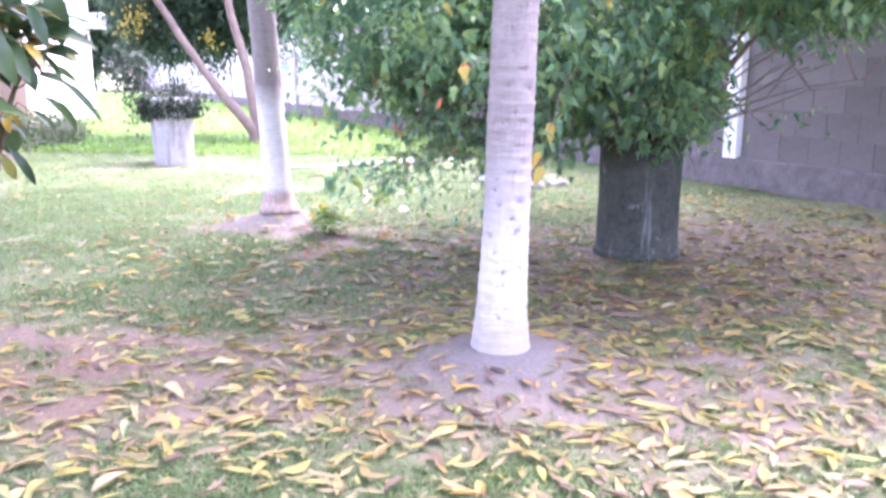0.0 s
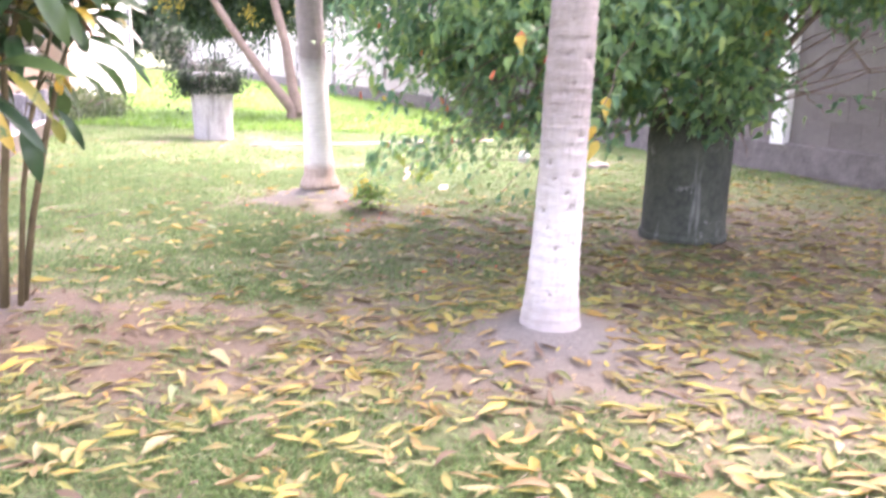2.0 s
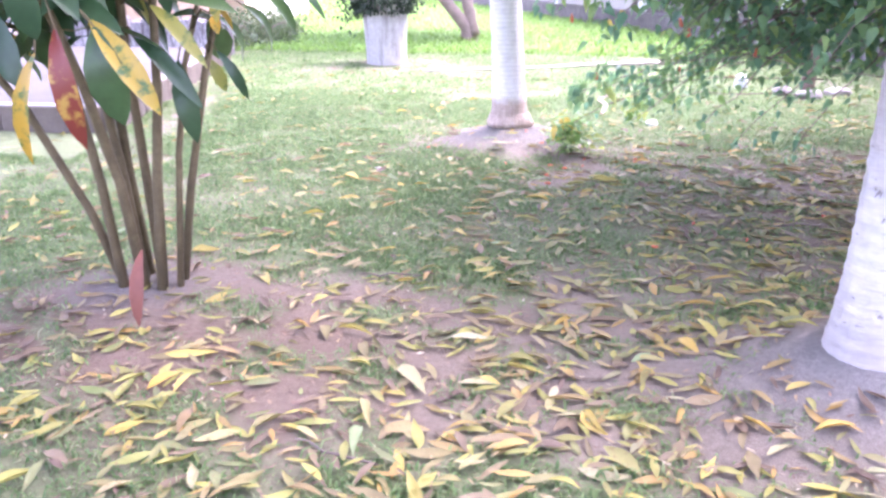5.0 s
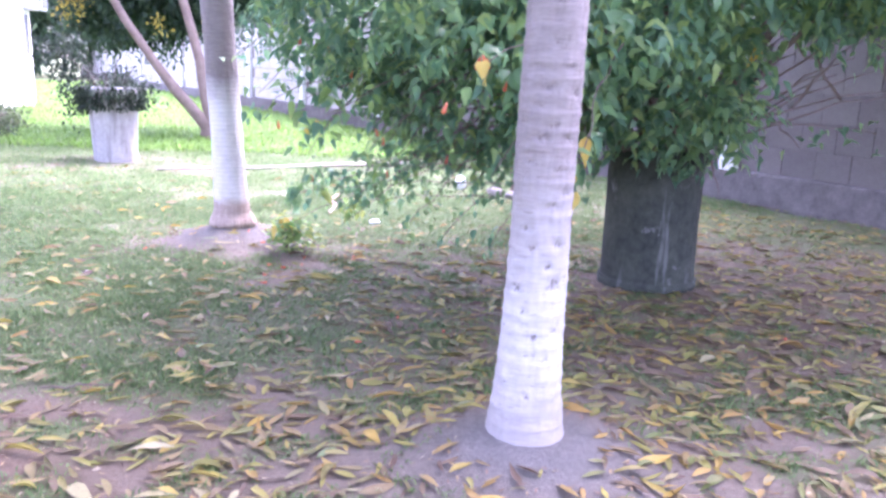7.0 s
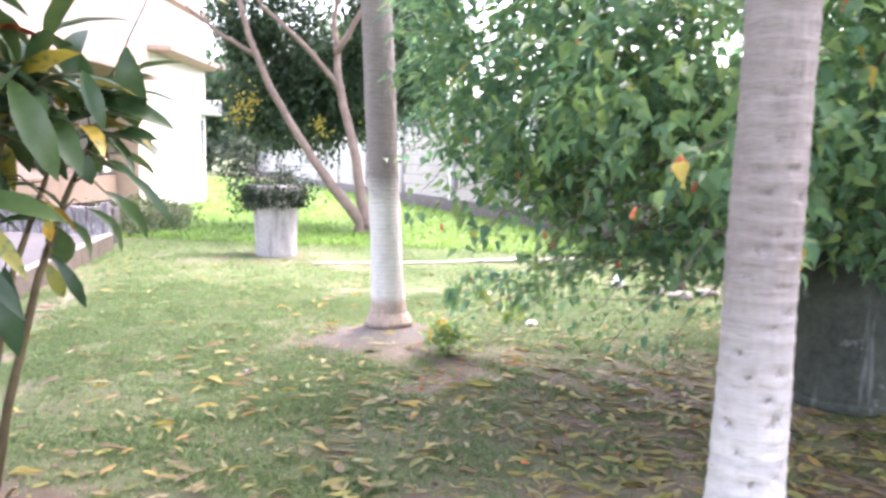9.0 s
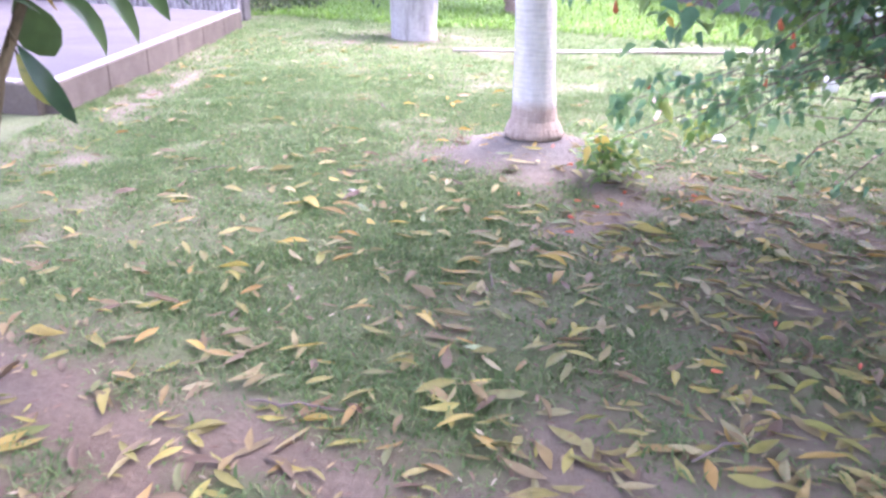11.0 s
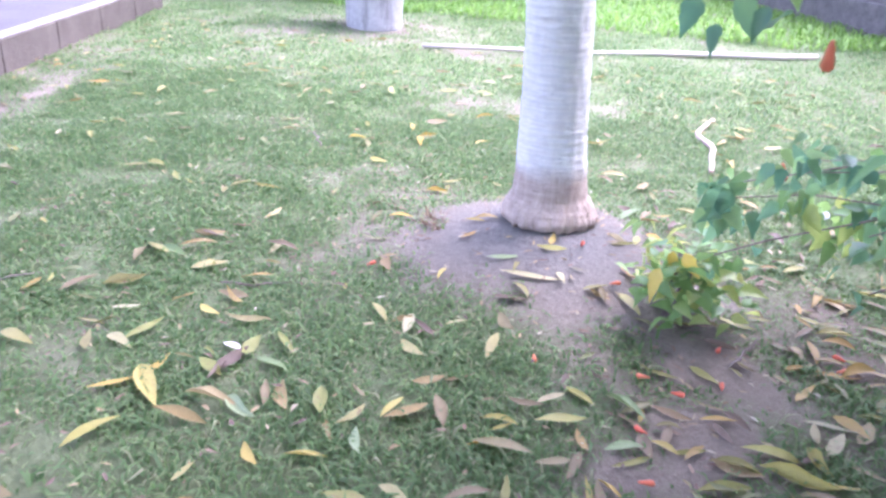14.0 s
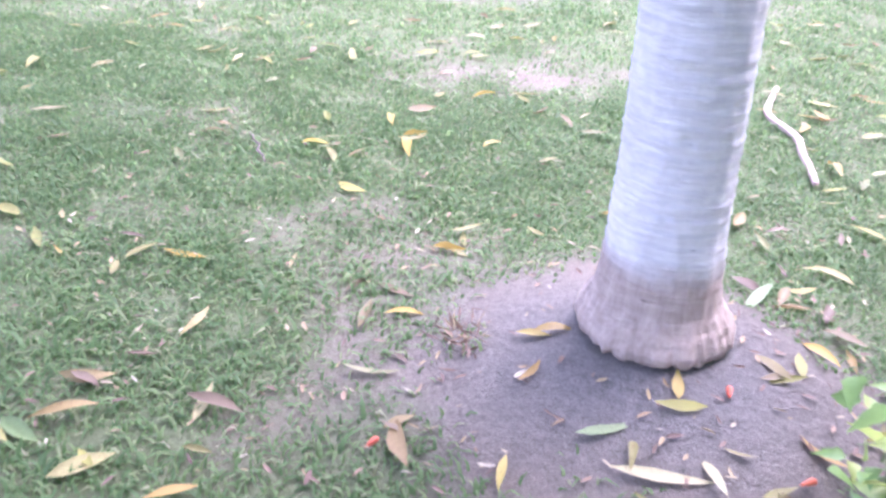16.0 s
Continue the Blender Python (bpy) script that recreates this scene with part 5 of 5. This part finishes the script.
pr = random.Random(2)
pole = mesh_object("pole", bm_tube(bmesh.new(), [(-3.52 + 3.3 * k / 12, 12.2 + 1.55 * (k / 12) ** 1.2, 0.03 + 0.006 * math.sin(k)) for k in range(13)], [0.017 + 0.001 * k + 0.002 * math.sin(2.3 * k) for k in range(13)], 10), M_POLE)
tagged(pole, "long bleached wooden pole lying on the lawn", "pole")
line = smooth_line([(x, y, gz(x, y) + 0.02) for x, y in ((-1.04, 10.77), (-1.09, 10.55), (-1.12, 10.4), (-1.09, 10.3), (-1.04, 10.21), (-1.01, 10.11), (-1.02, 9.97), (-1.01, 9.82), (-1.01, 9.65))])
root = mesh_object("bent_root", bm_tube(bmesh.new(), line, [0.009 + 0.008 * math.sin(math.pi * (0.15 + 0.75 * k / len(line))) + 0.0015 * math.sin(3.7 * k) for k in range(len(line))], 8), M_ROOT)
tagged(root, "crooked pale dry root lying in the grass", "root")
for k, (x, y, sx, sy, sz) in enumerate([(0.86, 10.9, 0.13, 0.1, 0.06), (0.62, 11.1, 0.1, 0.09, 0.06), (1.15, 11.2, 0.14, 0.1, 0.05), (0.25, 11.45, 0.07, 0.06, 0.1), (-0.55, 9.2, 0.05, 0.04, 0.03)]):
    bm = bmesh.new()
    bmesh.ops.create_icosphere(bm, subdivisions=3, radius=1)
    for v in bm.verts:
        v.co *= 1 + 0.22 * noise.noise(v.co * 1.6 + Vector((k * 3, 0, 0)))
        v.co = Vector((x + v.co.x * sx, y + v.co.y * sy, gz(x, y) + sz * 0.6 + v.co.z * sz))
    tagged(mesh_object("stone", bm, M_STONE if k < 3 else M_WHITE), "rough pale stone lying under the shrub", "stone", "stones under the shrub")
stump = mesh_object("wooden_post", bm_tube(bmesh.new(), bend((0.9, 11.45, -0.05), (0.93, 11.45, 0.75), 0, 0.01, 7, pr), [0.075, 0.07, 0.066, 0.064, 0.062, 0.06, 0.055], 10), M_BARK)
tagged(stump, "short brown wooden post standing in the lawn", "post")


def build_hedge():
    h = thing("low_bush", (-8.2, 16.2, 0), "low tangled green bush beside the house corner", "bush")
    crown_leaves("foliage", [(-8.0, 15.4, 0.03, 0.9, 1.0, 0.14), (-8.7, 16.8, 0.05, 1.1, 1.1, 0.24), (-9.4, 18.4, 0.08, 0.9, 1.2, 0.3)], 420, 0.09, M_HEDGE, 71, h, (-8.2, 16.2, 0), gap=-0.8)
    for k in range(8):
        a = k * 0.8
        part("stem", bm_tube(bmesh.new(), bend((0, 0, 0), (0.8 * math.cos(a), 0.8 * math.sin(a), 0.35), -0.1, 0.02, 6, pr), [0.012, 0.011, 0.01, 0.008, 0.006, 0.004], 5), M_TWIG, h)


build_hedge()


# ---- fallen leaves ----
LEAF_A = [
    ("y", -2.45, 6.93, 50, 0.14), ("y", -2.41, 7.08, -43, 0.24), ("p", -2.84, 7.44, 41, 0.14), ("p", -2.65, 7.65, 49, 0.13), ("p", -2.71, 7.32, 39, 0.1),
    ("p", -2.61, 7.19, -20, 0.13), ("p", -2.89, 7.08, -5, 0.13), ("o", -2.33, 6.71, 75, 0.16), ("y", -2.47, 7.44, -20, 0.1), ("g", -2.1, 7.02, -25, 0.13),
    ("b", -2.01, 7.14, -57, 0.15), ("g", -1.94, 7.13, -39, 0.1), ("y", -1.96, 6.88, -42, 0.1), ("y", -1.85, 6.88, 16, 0.1), ("g", -1.74, 7.02, -62, 0.08),
    ("p", -1.8, 7.45, -36, 0.12), ("b", -1.68, 7.26, 42, 0.09), ("b", -1.83, 7.04, -56, 0.1), ("p", -1.63, 7.92, 7, 0.2), ("p", -1.46, 8.0, -63, 0.1),
]
LEAF_B = [
    ("g", -1.7, 7.98, 31, 0.13), ("p", -1.54, 7.45, 92, 0.14), ("p", -1.25, 7.98, -54, 0.15), ("g", -1.21, 7.43, -35, 0.15), ("b", -1.08, 7.43, -20, 0.11),
    ("o", -1.48, 7.2, -1, 0.1), ("y", -1.47, 7.08, 34, 0.08), ("g", -1.17, 7.2, 27, 0.1), ("o", -0.93, 7.26, -6, 0.12), ("o", -0.82, 7.28, -16, 0.18),
    ("b", -1.61, 7.3, 42, 0.08), ("y", -2.89, 8.45, -4, 0.14), ("p", -2.47, 7.87, 98, 0.12), ("g", -2.84, 7.76, -18, 0.12), ("b", -2.82, 7.91, 13, 0.13),
    ("b", -2.07, 7.98, -65, 0.15), ("y", -2.2, 8.35, 15, 0.08), ("y", -1.82, 7.83, 92, 0.1), ("y", -1.22, 8.47, -40, 0.1), ("g", -1.35, 8.56, 62, 0.19),
]
LEAF_C = [
    ("b", -1.27, 8.63, 8, 0.1), ("p", -1.14, 8.97, -27, 0.15), ("y", -2.19, 8.72, 1, 0.1), ("y", -2.21, 9.52, 55, 0.08), ("y", -2.38, 10.07, 44, 0.13),
    ("y", -2.86, 9.32, -7, 0.13), ("y", -2.51, 9.49, -69, 0.21), ("y", -2.65, 9.73, -67, 0.13), ("y", -2.6, 9.02, -25, 0.13), ("y", -2.52, 9.52, 29, 0.08),
    ("p", -1.17, 4.69, -46, 0.24), ("y", -0.24, 5.05, -59, 0.14), ("y", 0.01, 5.46, -24, 0.12), ("y", -1.88, 4.28, 73, 0.14), ("y", -1.84, 4.02, 49, 0.12),
    ("b", -1.37, 4.67, 12, 0.16), ("o", -0.81, 4.79, -20, 0.17), ("p", -1.33, 4.24, -28, 0.12), ("b", -1.07, 4.28, 19, 0.15), ("y", -0.72, 4.29, 82, 0.12),
]
LEAF_D = [
    ("y", -1.96, 4.49, 23, 0.19), ("y", -1.78, 4.28, 99, 0.14), ("p", -1.19, 4.44, -61, 0.18), ("p", -0.93, 4.62, 5, 0.13), ("y", 0.13, 4.5, 26, 0.13),
    ("o", -0.57, 4.67, -43, 0.11), ("o", -0.21, 5.23, -62, 0.24), ("p", -0.46, 5.38, -64, 0.17), ("b", -0.03, 4.69, -54, 0.11), ("y", -0.05, 4.56, -44, 0.11),
    ("p", -1.08, 4.91, 16, 0.18), ("o", -1.48, 4.89, -14, 0.17), ("y", -0.51, 4.52, -55, 0.16),
]
TONES = {"y": [(0, (0.46, 0.30, 0.04)), (1, (0.48, 0.40, 0.10))], "p": [(0, (0.34, 0.30, 0.10)), (1, (0.43, 0.40, 0.23))], "o": [(0, (0.29, 0.26, 0.05)), (1, (0.43, 0.37, 0.08))],
         "g": [(0, (0.14, 0.22, 0.07)), (1, (0.34, 0.42, 0.22))], "b": [(0, (0.21, 0.14, 0.065)), (0.5, (0.30, 0.215, 0.075)), (1, (0.34, 0.265, 0.12))]}
WORDS = {"y": "yellow fallen mango leaf lying on the lawn", "p": "pale yellow fallen mango leaf lying on the lawn", "o": "olive fallen mango leaf lying on the ground",
         "g": "green fallen leaf lying on the ground", "b": "dry pinkish-brown fallen leaf lying on the ground"}
LEAF_MATS = {k: leaf_material("fallen_leaf_" + w, TONES[k], "object", 0.55, 0.32, fallen=True) for k, w in (("y", "yellow"), ("p", "pale"), ("o", "olive"), ("g", "green"), ("b", "brown"))}


def curled_leaves(at, turn, length, width, rng):
    """Dry leaves lying on the ground: each arched, twisted, cupped and bent sideways in its own way."""
    m = len(at)
    u = np.array([0, 0.06, 0.22, 0.42, 0.62, 0.82, 1.0])
    half = np.array([0.03, 0.12, 0.38, 0.5, 0.45, 0.25, 0.01])
    def pick(spread):
        return (rng.normal(size=m) * spread)[:, None]
    arch, tip, side, twist, roll, cup, skew = pick(0.06), np.abs(pick(0.12)), pick(0.13), pick(0.55), pick(0.2), np.abs(pick(0.4)) + 0.1, pick(0.07)
    U = u[None] - 0.5
    w = half[None] * (1 + skew * np.sin(9 * u[None] + 40 * skew)) * width[:, None]
    cx = side * (U ** 2 - 0.08) * length[:, None]
    cy = U * length[:, None]
    cz = (arch * 4 * (u * (1 - u))[None] + tip * np.maximum(0, U) ** 2 * 2.2) * length[:, None]
    th = roll + twist * U
    rows = []
    for sgn in (-1, 0, 1):
        lift = cup * w * abs(sgn) + pick(0.12) * w * abs(sgn)
        rows.append(np.stack([cx + sgn * w * np.cos(th) - lift * np.sin(th), cy, cz + sgn * w * np.sin(th) + lift * np.cos(th)], -1))
    P = np.stack(rows, 2).reshape(m, -1, 3)
    P[..., 2] -= P[..., 2].min(1, keepdims=True)
    c, s = np.cos(turn)[:, None], np.sin(turn)[:, None]
    V = np.stack([P[..., 0] * c - P[..., 1] * s, P[..., 0] * s + P[..., 1] * c, P[..., 2]], -1) + at[:, None, :]
    f = []
    for i in range(len(u) - 1):
        b = 3 * i
        f += [(b, b + 1, b + 4, b + 3), (b + 1, b + 2, b + 5, b + 4)]
    F = np.array(f)[None] + (np.arange(m) * 3 * len(u))[:, None, None]
    return V.reshape(-1, 3), F.reshape(-1, 4)


def litter_mesh(seed, width, mat):
    """A unit dry leaf lying along y, curled by its seed."""
    V, F = curled_leaves(np.zeros((1, 3)), np.zeros(1), np.ones(1), np.array([width]), np.random.RandomState(seed))
    return array_mesh("fallen_leaf", V, F, mat)


SHAPES = [(k + 1, (0.21, 0.25, 0.18, 0.28, 0.23, 0.2)[k % 6]) for k in range(14)]
LEAF_MESHES = {k: [litter_mesh(*sh, LEAF_MATS[k]) for sh in SHAPES] for k in LEAF_MATS}


def drop_leaf(k, x, y, turn, length, rng):
    ob = new("fallen_leaf", LEAF_MESHES[k][rng.randrange(len(SHAPES))])
    z = gz(x, y) + 0.011 + (0.006 if grassiness(np.array([x]), np.array([y]))[0] > 0.5 else 0)
    ob.matrix_world = pose(x, y, z - 0.004, rng.uniform(-4, 4), rng.uniform(-8, 8), turn) @ Matrix.Diagonal((length * (1.05 if length < 0.17 else 0.78), length, length, 1))
    return tagged(ob, WORDS[k], "leaf", "fallen leaves")


rl = random.Random(77)
singles = 0
for k, x, y, turn, length in LEAF_A + LEAF_B + LEAF_C + LEAF_D:
    a = radians(turn)
    drop_leaf(k, x + math.cos(a) * length / 2, y + math.sin(a) * length / 2, turn - 90, max(length, 0.1), rl)
    singles += 1
while singles < 295:
    x, y = rl.uniform(-3.2, 1.6), rl.uniform(2.9, 7.6)
    dens = (0.35 + 0.65 * math.exp(-((y - 3.4) / 1.4) ** 2)) * (1 - 0.6 * math.exp(-((x + 2.4) / 1.2) ** 2 - ((y - 4.5) / 0.8) ** 2))
    if rl.random() > dens or math.hypot(x - 0.34, y - 4.93) < 0.3 or math.hypot(x + 2.42, y - 5) < 0.2:
        continue
    drop_leaf(rl.choices("ypogb", (24, 22, 26, 8, 24))[0], x, y, rl.uniform(0, 360), rl.uniform(0.07, 0.165), rl)
    singles += 1


def build_litter(name, label, n, area, dens, mat, size, seed):
    """Leaves too many to count, in one mesh."""
    rng = np.random.RandomState(seed)
    x, y = rng.uniform(area[0], area[1], n * 3), rng.uniform(area[2], area[3], n * 3)
    keep = rng.uniform(size=n * 3) < dens(x, y)
    for cx, cy, r in ((0.34, 4.93, 0.24), (-1.6, 8.36, 0.2), (1.42, 7.72, 0.33), (-4.38, 13.1, 0.35)):
        keep &= np.hypot(x - cx, y - cy) > r
    x, y = x[keep][:n], y[keep][:n]
    m = len(x)
    a = rng.uniform(0, 6.283, m)
    z = hill(x, y) + 0.012 + np.where(grassiness(x, y) > 0.5, 0.014, 0)
    L = size[0] + (size[1] - size[0]) * rng.beta(1.6, 1.6, m)
    V, F = curled_leaves(np.stack([x, y, z - 0.006], 1), a, L, L * rng.uniform(0.16, 0.31, m), rng)
    return tagged(new(name, array_mesh(name, V, F, mat)), label, "leaves", kind="stuff")


build_litter("leaf_litter", "scattered yellow and brown mango leaves over the lawn", 4700, (-6.5, 4.0, 0.8, 12.5),
             lambda x, y: np.clip((0.115 + 0.55 * np.exp(-((y - 3.2) / 1.7) ** 2) + 0.6 * spot(x, y, 1.4, 6.0, 2.4, 1.2) + 0.16 * spot(x, y, -1.5, 6.0, 2.2, 1.1)) * (1 + 0.5 * wave(x, y, 3.0, 17)) - 0.25 * spot(x, y, 0.35, 4.8, 0.6, 0.4) - 0.5 * spot(x, y, -2.4, 4.5, 1.3, 1.0) + 0.45 * spot(x, y, 0.2, 5.8, 1.0, 0.8) - 0.12 * spot(x, y, -1.6, 8.0, 0.8, 0.7) - 0.08 * spot(x, y, -2.6, 7.2, 0.7, 0.8), 0.02, 1), M_LITTERS, (0.06, 0.155), 101)
build_litter("dry_leaf_litter", "brown dry leaves lying thickly under the shrub", 3400, (-1.4, 4.6, 5.2, 11.0),
             lambda x, y: np.clip(spot(x, y, 1.6, 6.9, 2.2, 1.6) + 0.8 * spot(x, y, 3.0, 8.0, 1.5, 2.0) + 0.2 * spot(x, y, -0.6, 8.0, 0.8, 0.8), 0, 1), M_LITTERDULL, (0.06, 0.15), 102)
build_litter("brown_leaf_litter", "brown and olive dead leaves trodden into the soil", 4200, (-4.5, 3.8, 2.4, 8.6),
             lambda x, y: np.clip((0.05 + 0.8 * np.exp(-((y - 4.2) / 1.3) ** 2)) * (1.15 - 0.5 * grassiness(x, y)) - 0.5 * spot(x, y, 0.35, 4.75, 0.55, 0.35) - 0.3 * spot(x, y, -2.4, 4.6, 1.2, 0.7), 0, 1), M_LITTERDULL, (0.05, 0.14), 104)
build_litter("leaf_crumbs", "small dry leaf scraps and twigs on the bare soil", 6500, (-3.5, 3.0, 2.6, 9.5), lambda x, y: np.clip(1.1 - grassiness(x, y), 0.08, 1), M_DRYBROWN, (0.012, 0.045), 103)

for k, (x, y) in enumerate([(-1.42, 7.52), (-0.92, 7.81), (-0.91, 7.57), (-1.08, 7.29), (-1.1, 7.55), (-1.04, 7.5), (-1.08, 7.1), (-0.57, 7.89), (-0.6, 7.81), (-1.08, 8.11), (-1.41, 8.15), (-1.28, 7.99), (-2.1, 7.89), (-0.2, 6.5), (0.05, 6.3), (-0.35, 6.1), (0.5, 6.9), (0.9, 6.6), (1.9, 6.4)]):
    bm = bmesh.new()
    a = pr.uniform(0, 6.28)
    d = Vector((math.cos(a), math.sin(a), 0))
    q = Vector((x, y, gz(x, y) + 0.016))
    bm_tube(bm, [q, q + d * 0.010, q + d * 0.021, q + d * 0.032, q + d * 0.037], [0.002, 0.004, 0.0065, 0.0075, 0.004], 7)
    tagged(mesh_object("fallen_flower", bm, M_FLOWER), "red fallen flower lying on the soil", "flower", "fallen flowers")
petal = drop_leaf("p", -2.23, 7.25, 80, 0.07, rl)
petal.data = litter_mesh(5, 0.42, M_PETAL)
tagged(petal, "pale pink dry petal lying in the grass", "petal")


for k, (x, y, a, L) in enumerate([(-2.5, 7.6, 0.4, 0.22), (-1.2, 6.4, 1.9, 0.3), (-0.4, 5.6, 0.9, 0.26), (0.9, 4.3, 2.6, 0.34), (-1.6, 5.4, 0.2, 0.28), (-0.9, 7.7, 1.2, 0.24), (-2.9, 9.1, 2.2, 0.3), (-1.0, 4.1, 2.9, 0.3), (0.2, 6.6, 0.5, 0.35), (-3.2, 7.2, 1.0, 0.25)]):
    d = Vector((math.cos(a), math.sin(a), 0)) * L
    tw = mesh_object("dry_twig", bm_tube(bmesh.new(), bend((x, y, gz(x, y) + 0.018), (x + d.x, y + d.y, gz(x + d.x, y + d.y) + 0.014), 0.0, 0.012, 7, pr), [0.003, 0.004, 0.004, 0.0038, 0.0034, 0.003, 0.002], 5), M_TWIG)
    tagged(tw, "thin grey-brown dry twig lying among fallen leaves", "twig", "dry twigs")


def build_tuft():
    rng = np.random.RandomState(55)
    n = 70
    x, y = -1.99, 8.25
    P = np.array([x, y, gz(x, y) + 0.02]) + rng.normal(size=(n, 3)) * np.array([0.03, 0.035, 0.01])
    A = rng.normal(size=(n, 3)) * np.array([1, 1, 0.4]) + np.array([0, 0, 0.35])
    L = rng.uniform(0.02, 0.06, n)
    return tagged(new("dry_tuft", leaves("dry_tuft", "small", P, A, rng.normal(size=(n, 3)), L, L * 0.12, M_DRYBROWN)), "dry brown tuft of withered grass beside the palm mound", "grass", kind="stuff")


build_tuft()


# ---- grass ----
def build_grass(name, label, area, count, length, width, seed, lush=None):
    rng = np.random.RandomState(seed)
    x, y = rng.uniform(area[0], area[1], count), rng.uniform(area[2], area[3], count)
    g = grassiness(x, y) if lush is None else lush(x, y)
    tuft = 0.5 + 0.5 * wave(x, y, 9.0, seed)
    if lush is None:
        g = thin_cover(x, y)
    keep = rng.uniform(0.12, 0.95, count) < g * (0.6 + 0.6 * tuft)
    for cx, cy, r in ((0.34, 4.93, 0.2), (-1.6, 8.36, 0.24), (1.42, 7.72, 0.33), (-4.38, 13.1, 0.33)):
        keep &= np.hypot(x - cx, y - cy) > r
    # not on the terrace
    keep &= ~((y > 7.0) & (y < 13.4) & (x < -4.9 - 0.385 * (y - 8.0)))
    x, y, tuft, g = x[keep], y[keep], tuft[keep], g[keep]
    n = len(x)
    z = np.where((y < 17), hill(x, y), 0) - 0.004
    L = rng.uniform(*length, n) * (0.6 + 0.5 * tuft) * (0.6 + 0.4 * g)
    a = rng.uniform(0, 6.283, n)
    lean = rng.uniform(0.7, 2.0, n)
    d = np.stack([np.cos(a), np.sin(a), np.zeros(n)], 1)
    side = np.stack([-np.sin(a), np.cos(a), np.zeros(n)], 1) * (rng.uniform(*width, n) / 2)[:, None]
    p = np.stack([x, y, z], 1)
    up = np.array([0, 0, 1.0])
    mid = p + d * (L * lean * 0.25)[:, None] + up * (L * 0.55)[:, None]
    tip = p + d * (L * lean * 0.8)[:, None] + up * (L * (1.0 - 0.38 * lean))[:, None]
    V = np.stack([p - side, p + side, mid - side * 0.9, mid + side * 0.9, tip - side * 0.12, tip + side * 0.12], 1).reshape(-1, 3)
    i = (np.arange(n) * 6)[:, None]
    F = np.concatenate([i + np.array([0, 1, 3, 2]), i + np.array([2, 3, 5, 4])], 1).reshape(-1, 4)
    return tagged(new(name, array_mesh(name, V, F, M_GRASS if lush is None else M_LAWN)), label, "grass", kind="stuff")


build_grass("grass", "short green lawn grass with trodden gaps", (-4.6, 2.8, 2.4, 6.8), 230000, (0.02, 0.058), (0.0035, 0.007), 201)
build_grass("grass", "short green lawn grass round the palm", (-6.0, 1.6, 6.8, 10.5), 330000, (0.017, 0.052), (0.004, 0.008), 202)
build_grass("grass", "pale short lawn grass", (-8.5, 3.5, 10.5, 15.0), 110000, (0.03, 0.07), (0.006, 0.011), 203)
build_grass("outer_grass", "sparse trodden lawn grass round the shaded ground", (-9.5, 5.5, -3.0, 14.0), 110000, (0.03, 0.075), (0.007, 0.012), 206)
build_grass("far_grass", "tall bright green lawn in the open", (-13.5, 2.5, 14.4, 24.0), 70000, (0.09, 0.2), (0.012, 0.022), 204, lambda x, y: 0.95 + 0 * x)
build_grass("far_grass", "bright green lawn in the open", (-24, -2, 24.0, 48.0), 60000, (0.1, 0.22), (0.03, 0.05), 205, lambda x, y: 0.95 + 0 * x)


# ---- blocks of the perimeter wall ----
def build_blocks():
    bm = bmesh.new()
    bm_box(bm, (0, 0, 0), (0.381, 0.02, 0.281), 0.003)
    me = bpy.data.meshes.new("block")
    bm.to_mesh(me)
    bm.free()
    me.materials.append(M_BLOCK)
    rest, pale = bmesh.new(), bmesh.new()
    rb = random.Random(3)
    for row in range(7):
        z = 0.37 + 0.285 * (row + 0.5)
        for i in range(-24, 156):
            s = 0.385 * (i + (0.5 if row % 2 else 0))
            near = abs(((s - 0.08) + 2.23) % 4.46 - 2.23)
            if s > -0.3 and near < 0.3:
                continue
            p = wall_point(s, 0.10 - 0.064 + rb.uniform(-0.002, 0.003), z)
            if -5.2 < s < 9.0:
                ob = new("block", me)
                ob.parent = EAST
                ob.matrix_world = Matrix.Translation(p) @ Matrix.Rotation(WALL_TURN, 4, "Z")
            else:
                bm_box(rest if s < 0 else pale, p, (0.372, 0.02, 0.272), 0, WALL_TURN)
    tagged(part("far_blocks", rest, M_BLOCK, EAST, "", False), kind="stuff")
    tagged(part("pale_blocks", pale, M_PALEWALL, EAST, "far blocks in a paler tone for open-sky light and haze", False), kind="stuff")


build_blocks()
